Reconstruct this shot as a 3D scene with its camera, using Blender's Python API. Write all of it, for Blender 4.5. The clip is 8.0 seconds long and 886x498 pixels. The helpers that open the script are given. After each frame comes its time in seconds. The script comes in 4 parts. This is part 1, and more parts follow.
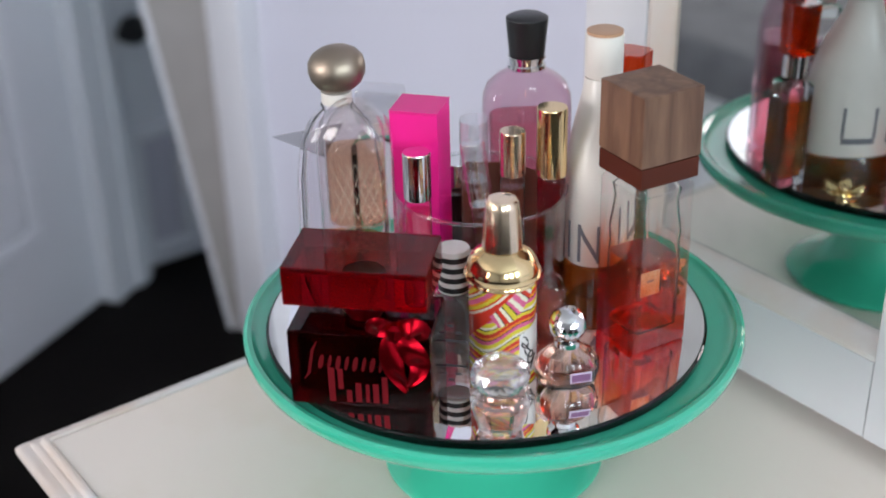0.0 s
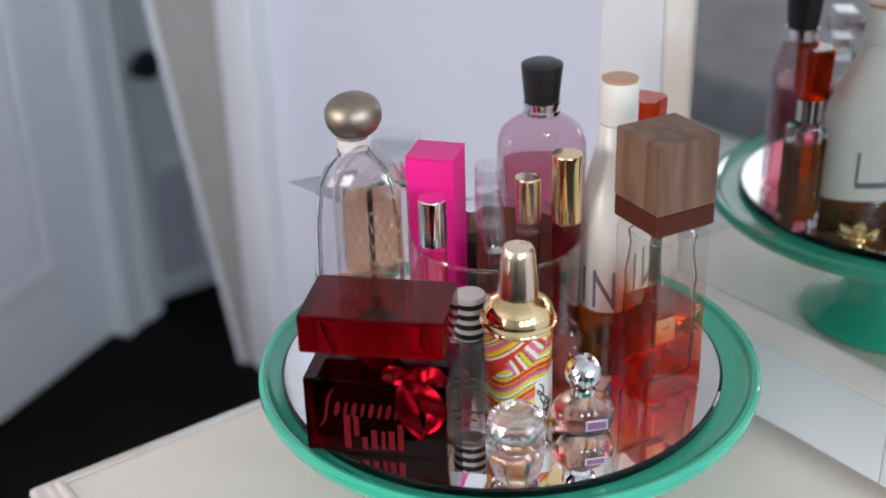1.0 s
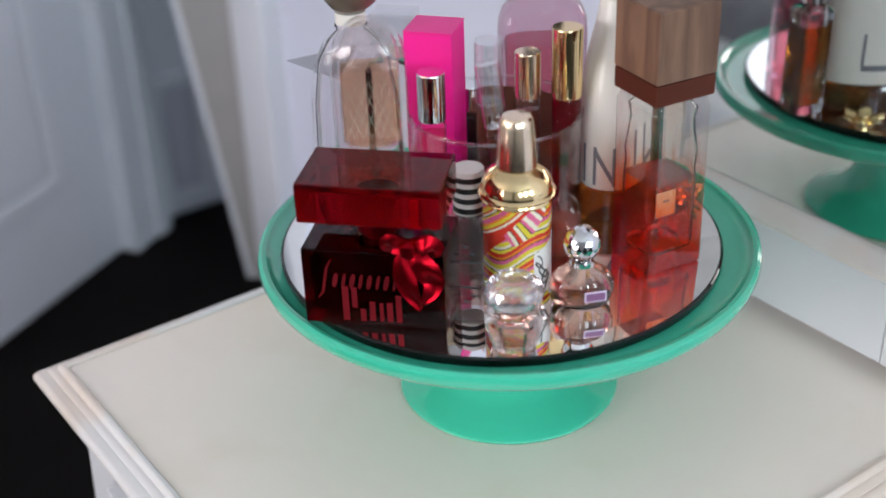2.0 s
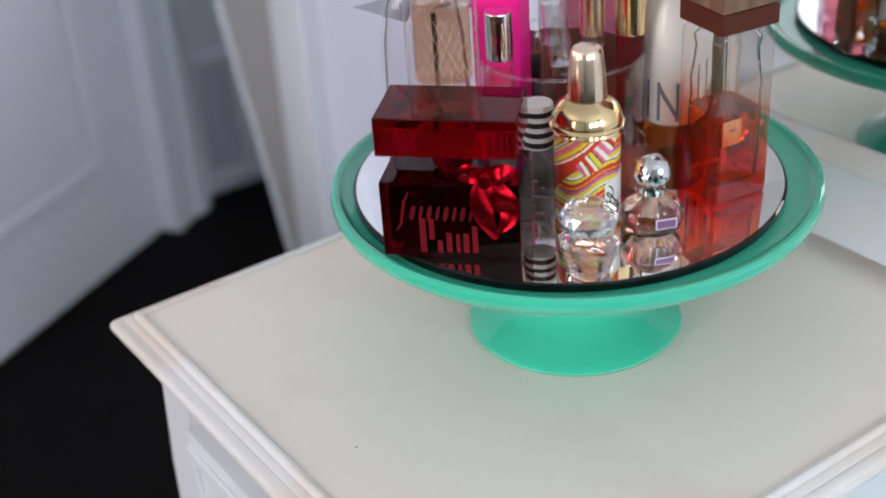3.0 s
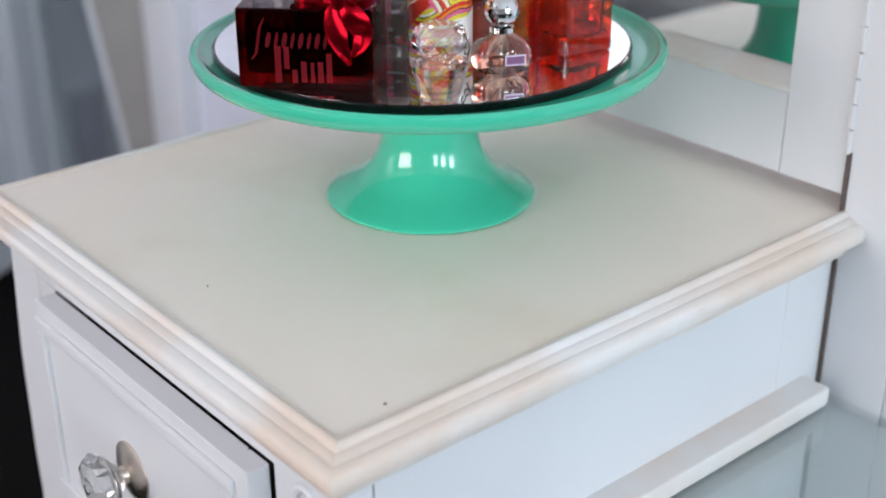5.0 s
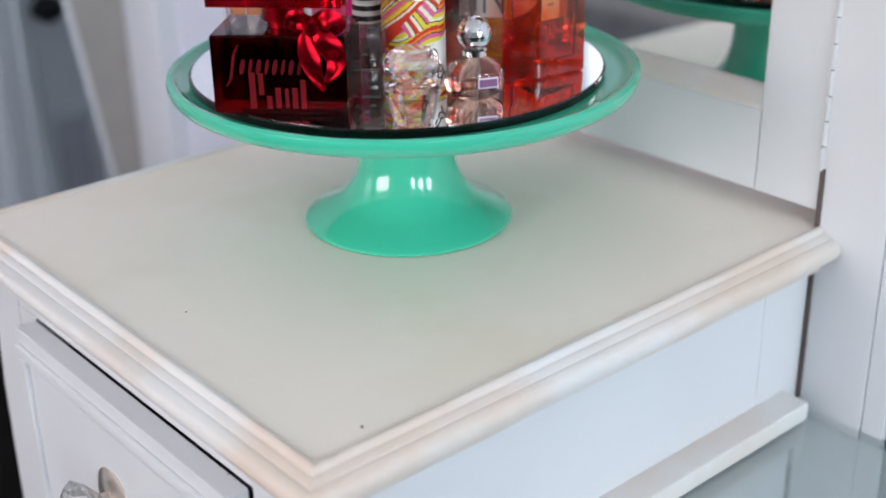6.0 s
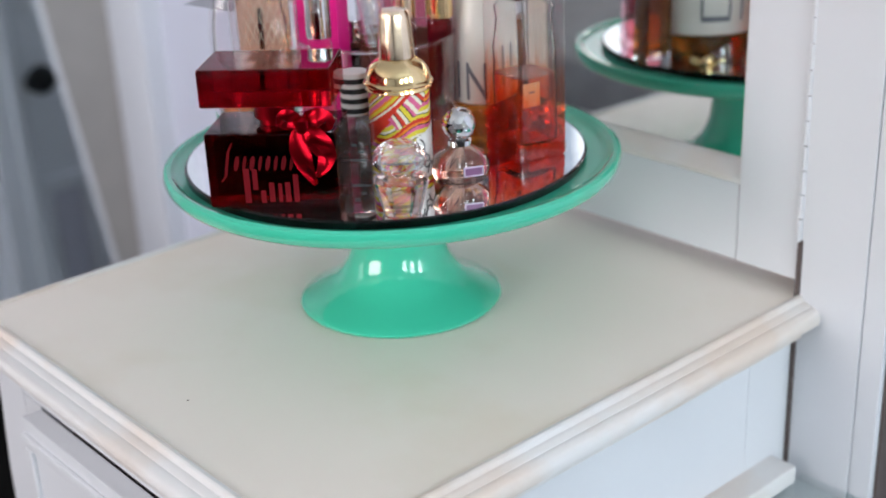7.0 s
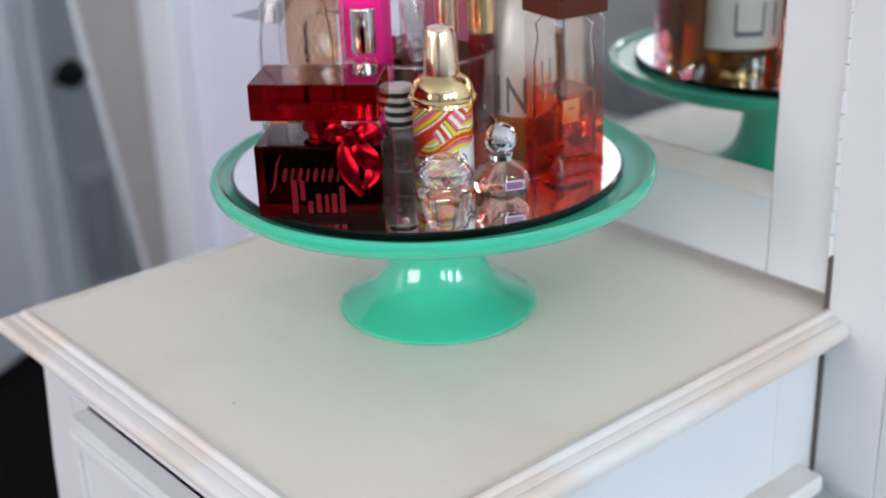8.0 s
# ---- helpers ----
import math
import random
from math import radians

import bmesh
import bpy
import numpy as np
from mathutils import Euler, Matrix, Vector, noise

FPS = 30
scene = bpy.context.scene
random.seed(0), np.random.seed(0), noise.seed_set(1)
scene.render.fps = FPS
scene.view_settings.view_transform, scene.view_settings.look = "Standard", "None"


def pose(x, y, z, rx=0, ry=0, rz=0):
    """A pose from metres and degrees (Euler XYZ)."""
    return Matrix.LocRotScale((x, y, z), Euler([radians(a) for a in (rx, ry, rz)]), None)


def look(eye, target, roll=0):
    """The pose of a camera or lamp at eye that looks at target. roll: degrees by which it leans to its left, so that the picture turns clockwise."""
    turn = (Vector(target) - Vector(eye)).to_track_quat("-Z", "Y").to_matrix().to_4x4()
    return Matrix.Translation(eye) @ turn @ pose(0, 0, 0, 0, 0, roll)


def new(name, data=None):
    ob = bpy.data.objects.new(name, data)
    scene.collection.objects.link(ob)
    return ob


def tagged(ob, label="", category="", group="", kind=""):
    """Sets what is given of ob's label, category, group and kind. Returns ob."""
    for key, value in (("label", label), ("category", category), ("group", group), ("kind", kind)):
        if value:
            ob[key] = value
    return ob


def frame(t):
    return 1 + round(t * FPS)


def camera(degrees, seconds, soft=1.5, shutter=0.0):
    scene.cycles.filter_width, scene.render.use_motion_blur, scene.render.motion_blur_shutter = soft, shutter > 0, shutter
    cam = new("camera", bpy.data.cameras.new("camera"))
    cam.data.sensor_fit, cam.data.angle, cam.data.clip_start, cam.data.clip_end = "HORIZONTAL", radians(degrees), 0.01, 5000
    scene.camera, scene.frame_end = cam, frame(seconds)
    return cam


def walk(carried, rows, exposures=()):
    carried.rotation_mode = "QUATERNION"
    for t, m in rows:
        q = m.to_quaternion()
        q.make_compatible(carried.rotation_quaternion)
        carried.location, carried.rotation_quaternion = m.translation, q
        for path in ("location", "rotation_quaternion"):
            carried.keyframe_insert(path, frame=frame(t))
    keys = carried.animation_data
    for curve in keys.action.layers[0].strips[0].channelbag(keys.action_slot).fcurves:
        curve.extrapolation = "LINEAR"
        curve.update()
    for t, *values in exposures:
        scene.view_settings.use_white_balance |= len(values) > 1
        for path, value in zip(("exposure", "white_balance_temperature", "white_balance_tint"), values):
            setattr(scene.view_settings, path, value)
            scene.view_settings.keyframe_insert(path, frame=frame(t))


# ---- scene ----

# ---------------------------------------------------------------- camera
cam = camera(37.87, 8.0, soft=1.8)
cam.data.dof.use_dof = True
cam.data.dof.focus_distance = 0.68
cam.data.dof.aperture_fstop = 5.7
ROWS = [
    (0.0, 0.4903, -0.3929, 1.2302, 62.20, 1.40, 53.00),
    (0.2, 0.4919, -0.3961, 1.2365, 63.49, 1.62, 52.73),
    (0.5, 0.4894, -0.3955, 1.2445, 64.46, 1.40, 52.98),
    (0.7, 0.4905, -0.3978, 1.2429, 63.89, 1.77, 52.36),
    (0.8, 0.4900, -0.3972, 1.2418, 63.68, 1.73, 52.44),
    (1.0, 0.4867, -0.3938, 1.2387, 63.54, 1.49, 53.44),
    (1.2, 0.4887, -0.3962, 1.2341, 62.41, 1.64, 52.50),
    (1.5, 0.4902, -0.3957, 1.2236, 60.52, 0.93, 53.08),
    (1.7, 0.4940, -0.3950, 1.2186, 60.28, 1.24, 53.42),
    (2.8, 0.5032, -0.4109, 1.1977, 60.78, 2.96, 54.39),
    (3.0, 0.5066, -0.4334, 1.1965, 59.92, 3.49, 54.14),
    (3.2, 0.5199, -0.4517, 1.1705, 59.98, 1.84, 53.52),
    (3.3, 0.5295, -0.4618, 1.1592, 61.57, 1.20, 53.33),
    (3.5, 0.5290, -0.4732, 1.1730, 62.83, 1.71, 52.88),
    (3.7, 0.5217, -0.4873, 1.1595, 62.19, 0.21, 52.36),
    (3.8, 0.5292, -0.4891, 1.1425, 61.71, -0.34, 52.17),
    (4.0, 0.5517, -0.4959, 1.1124, 62.31, -0.82, 53.03),
    (4.2, 0.5550, -0.5043, 1.0987, 62.86, -0.65, 51.58),
    (4.4, 0.5660, -0.4922, 1.0815, 62.08, -0.81, 51.24),
    (4.5, 0.5686, -0.4857, 1.0822, 62.13, -0.54, 50.51),
    (4.8, 0.5726, -0.4740, 1.0797, 63.61, -0.41, 50.33),
    (5.0, 0.5729, -0.4720, 1.0760, 64.45, 0.26, 49.81),
    (6.3, 0.5901, -0.4670, 1.0802, 65.75, 1.16, 48.86),
    (6.5, 0.5956, -0.4697, 1.0805, 66.62, 1.35, 48.57),
    (7.0, 0.5936, -0.4738, 1.1086, 67.26, 2.41, 48.27),
    (7.2, 0.5959, -0.4772, 1.1154, 68.01, 1.61, 48.13),
    (7.5, 0.6016, -0.4881, 1.1275, 67.87, 1.52, 49.11),
    (8.0, 0.5953, -0.4940, 1.1261, 67.00, 1.89, 49.21),
]
walk(cam, [(t, pose(x, y, z, a, b, c)) for t, x, y, z, a, b, c in ROWS])

# ---------------------------------------------------------------- light
world = bpy.data.worlds.new("sky")
scene.world = world
world.use_nodes = True
wn = world.node_tree
sky = wn.nodes.new("ShaderNodeTexSky")
sky.sky_type = "NISHITA"
sky.sun_disc = False
sky.sun_elevation = radians(38)
sky.sun_rotation = radians(200)
wn.links.new(sky.outputs[0], wn.nodes["Background"].inputs[0])
wn.nodes["Background"].inputs[1].default_value = 0.12
scene.view_settings.exposure = 0.0


def window_light(name, m, w, h, watts, colour):
    lamp = bpy.data.lights.new(name, "AREA")
    lamp.shape, lamp.size, lamp.size_y = "RECTANGLE", w, h
    lamp.energy, lamp.color = watts, colour
    ob = new(name, lamp)
    ob.matrix_world = m
    return ob


# daylight in the three sashes of the east window and in the south window
for k in range(3):
    window_light("window_daylight", look((3.12, -1.67 + 1.03 * k, 1.55), (0.0, -1.67 + 1.03 * k, 1.30)), 0.44, 0.90, 23.5, (0.80, 0.94, 1.0))
window_light("window_daylight", look((-0.35, -3.52, 1.50), (-0.35, 0.0, 1.35)), 1.7, 1.15, 63, (0.985, 0.93, 0.945))

# unseen west window, added to brighten the tabletop in the looking glass
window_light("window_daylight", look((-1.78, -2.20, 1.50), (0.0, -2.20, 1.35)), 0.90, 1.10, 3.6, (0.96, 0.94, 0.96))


# ---------------------------------------------------------------- materials
def shader(name):
    m = bpy.data.materials.new(name)
    m.use_nodes = True
    return m, m.node_tree, m.node_tree.nodes["Principled BSDF"]


def paint(name, colour, rough=0.4, vary=0.06, scale=14.0, bump=0.03, stain=None, stain_at=0.62, stain_scale=6.0, metal=0.0, coat=0.0):
    """A surface with variation at two scales, fine relief and, if asked, stains."""
    m, t, p = shader(name)
    co = t.nodes.new("ShaderNodeTexCoord")
    big, fine = t.nodes.new("ShaderNodeTexNoise"), t.nodes.new("ShaderNodeTexNoise")
    big.inputs["Scale"].default_value, big.inputs["Detail"].default_value = scale, 4
    fine.inputs["Scale"].default_value, fine.inputs["Detail"].default_value = scale * 30, 3
    ramp = t.nodes.new("ShaderNodeValToRGB")
    ramp.color_ramp.elements[0].position, ramp.color_ramp.elements[1].position = 0.3, 0.7
    ramp.color_ramp.elements[0].color = (*[c * (1 - vary) for c in colour], 1)
    ramp.color_ramp.elements[1].color = (*[min(1, c * (1 + vary)) for c in colour], 1)
    for n in (big, fine):
        t.links.new(co.outputs["Object"], n.inputs["Vector"])
    t.links.new(big.outputs["Fac"], ramp.inputs["Fac"])
    out = ramp.outputs["Color"]
    if stain:
        sn, sr, mix = t.nodes.new("ShaderNodeTexNoise"), t.nodes.new("ShaderNodeValToRGB"), t.nodes.new("ShaderNodeMix")
        sn.inputs["Scale"].default_value, sn.inputs["Detail"].default_value = stain_scale, 6
        sr.color_ramp.elements[0].position, sr.color_ramp.elements[1].position = stain_at - 0.08, stain_at + 0.12
        mix.data_type = "RGBA"
        t.links.new(co.outputs["Object"], sn.inputs["Vector"])
        t.links.new(sn.outputs["Fac"], sr.inputs["Fac"])
        t.links.new(sr.outputs["Color"], mix.inputs["Factor"])
        t.links.new(out, mix.inputs[6])
        mix.inputs[7].default_value = (*stain, 1)
        out = mix.outputs[2]
    t.links.new(out, p.inputs["Base Color"])
    p.inputs["Roughness"].default_value, p.inputs["Metallic"].default_value = rough, metal
    p.inputs["Coat Weight"].default_value, p.inputs["Coat Roughness"].default_value = coat, 0.08
    if bump:
        b = t.nodes.new("ShaderNodeBump")
        b.inputs["Strength"].default_value, b.inputs["Distance"].default_value = bump, 0.002
        t.links.new(fine.outputs["Fac"], b.inputs["Height"])
        t.links.new(b.outputs["Normal"], p.inputs["Normal"])
    return m


def glass(name, colour, rough=0.0, ior=1.45, gloss=0.5, coat=0.0):
    m, t, p = shader(name)
    p.inputs["Base Color"].default_value = (*colour, 1)
    p.inputs["Transmission Weight"].default_value = 1.0
    p.inputs["Specular IOR Level"].default_value = gloss
    p.inputs["Coat Weight"].default_value, p.inputs["Coat Roughness"].default_value = coat, 0.01
    p.inputs["Roughness"].default_value, p.inputs["IOR"].default_value = rough, ior
    return m


def clear(name, colour, gloss=0.9, base=0.035, haze=0.0):
    """Thin clear glass or plastic: straight through, with a gloss that grows towards the edges."""
    m, t, p = shader(name)
    t.nodes.remove(p)
    tr, gl = t.nodes.new("ShaderNodeBsdfTransparent"), t.nodes.new("ShaderNodeBsdfGlossy")
    lw, pw, ma, mix = t.nodes.new("ShaderNodeLayerWeight"), t.nodes.new("ShaderNodeMath"), t.nodes.new("ShaderNodeMath"), t.nodes.new("ShaderNodeMixShader")
    tr.inputs["Color"].default_value = (*colour, 1)
    gl.inputs["Roughness"].default_value = 0.02
    gl.inputs["Color"].default_value = (gloss, gloss, gloss, 1)
    lw.inputs["Blend"].default_value = 0.5
    pw.operation, ma.operation = "POWER", "MULTIPLY_ADD"
    pw.inputs[1].default_value = 3.0
    ma.inputs[1].default_value, ma.inputs[2].default_value = 0.75, base
    t.links.new(lw.outputs["Facing"], pw.inputs[0])
    t.links.new(pw.outputs[0], ma.inputs[0])
    t.links.new(ma.outputs[0], mix.inputs[0])
    t.links.new(gl.outputs[0], mix.inputs[2])
    t.links.new(mix.outputs[0], t.nodes["Material Output"].inputs[0])
    if not haze:
        t.links.new(tr.outputs[0], mix.inputs[1])
        return m
    # tinted liquids and lacquers scatter a share of the light
    sc, hz = t.nodes.new("ShaderNodeBsdfDiffuse"), t.nodes.new("ShaderNodeMixShader")
    sc.inputs["Color"].default_value = (*colour, 1)
    hz.name = "haze"
    hz.inputs[0].default_value = haze
    t.links.new(tr.outputs[0], hz.inputs[1])
    t.links.new(sc.outputs[0], hz.inputs[2])
    t.links.new(hz.outputs[0], mix.inputs[1])
    return m


def clear_fade(name, low, middle, high, z0, z1):
    """Clear glass with a coloured lacquer that thins out in wisps between two heights of the object."""
    m = clear(name, high, 0.95, 0.04, 0.3)
    t = m.node_tree
    co, sp, mr, ramp = t.nodes.new("ShaderNodeTexCoord"), t.nodes.new("ShaderNodeSeparateXYZ"), t.nodes.new("ShaderNodeMapRange"), t.nodes.new("ShaderNodeValToRGB")
    mp, no, ad = t.nodes.new("ShaderNodeMapping"), t.nodes.new("ShaderNodeTexNoise"), t.nodes.new("ShaderNodeMath")
    mp.inputs["Scale"].default_value = (210, 210, 42)
    no.inputs["Scale"].default_value, no.inputs["Detail"].default_value, no.inputs["Distortion"].default_value = 1.0, 4, 0.6
    ad.operation = "MULTIPLY_ADD"
    ad.inputs[1].default_value = 0.054
    mr.inputs["From Min"].default_value, mr.inputs["From Max"].default_value = z0 + 0.027, z1 + 0.027
    e = ramp.color_ramp.elements
    e[0].color, e[1].color = (*low, 1), (*high, 1)
    e.new(0.48).color = (*middle, 1)
    t.links.new(co.outputs["Object"], sp.inputs[0])
    t.links.new(co.outputs["Object"], mp.inputs["Vector"])
    t.links.new(mp.outputs[0], no.inputs["Vector"])
    t.links.new(no.outputs["Fac"], ad.inputs[0])
    t.links.new(sp.outputs["Z"], ad.inputs[2])
    t.links.new(ad.outputs[0], mr.inputs["Value"])
    t.links.new(mr.outputs[0], ramp.inputs["Fac"])
    t.links.new(ramp.outputs[0], t.nodes["Transparent BSDF"].inputs["Color"])
    t.nodes["Diffuse BSDF"].inputs["Color"].default_value = (0.80, 0.10, 0.02, 1)
    share = t.nodes.new("ShaderNodeMapRange")
    share.inputs["To Min"].default_value, share.inputs["To Max"].default_value = 0.06, 0.0
    t.links.new(mr.outputs[0], share.inputs["Value"])
    t.links.new(share.outputs[0], t.nodes["haze"].inputs[0])
    return m


def cut_crystal(name, colour, silver):
    """Cut crystal whose back facets throw the light back."""
    m = glass(name, colour, 0.05, 1.42)
    m.node_tree.nodes["Principled BSDF"].inputs["Metallic"].default_value = silver
    return m


def metal(name, colour, rough=0.12, bump=0.0):
    return paint(name, colour, rough, 0.04, 40.0, bump, metal=1.0)


def wood(name, dark, light):
    m, t, p = shader(name)
    co, mp = t.nodes.new("ShaderNodeTexCoord"), t.nodes.new("ShaderNodeMapping")
    mp.inputs["Scale"].default_value = (90, 90, 9)
    n1, n2 = t.nodes.new("ShaderNodeTexNoise"), t.nodes.new("ShaderNodeTexNoise")
    n1.inputs["Scale"].default_value, n1.inputs["Detail"].default_value, n1.inputs["Distortion"].default_value = 1.2, 6, 0.8
    n2.inputs["Scale"].default_value, n2.inputs["Detail"].default_value = 6, 5
    ramp = t.nodes.new("ShaderNodeValToRGB")
    ramp.color_ramp.elements[0].position, ramp.color_ramp.elements[1].position = 0.33, 0.68
    ramp.color_ramp.elements[0].color, ramp.color_ramp.elements[1].color = (*dark, 1), (*light, 1)
    b = t.nodes.new("ShaderNodeBump")
    b.inputs["Strength"].default_value, b.inputs["Distance"].default_value = 0.25, 0.001
    t.links.new(co.outputs["Object"], mp.inputs["Vector"])
    t.links.new(mp.outputs[0], n1.inputs["Vector"])
    t.links.new(mp.outputs[0], n2.inputs["Vector"])
    t.links.new(n1.outputs["Fac"], ramp.inputs["Fac"])
    t.links.new(ramp.outputs[0], p.inputs["Base Color"])
    t.links.new(n2.outputs["Fac"], b.inputs["Height"])
    t.links.new(b.outputs[0], p.inputs["Normal"])
    p.inputs["Roughness"].default_value = 0.5
    return m


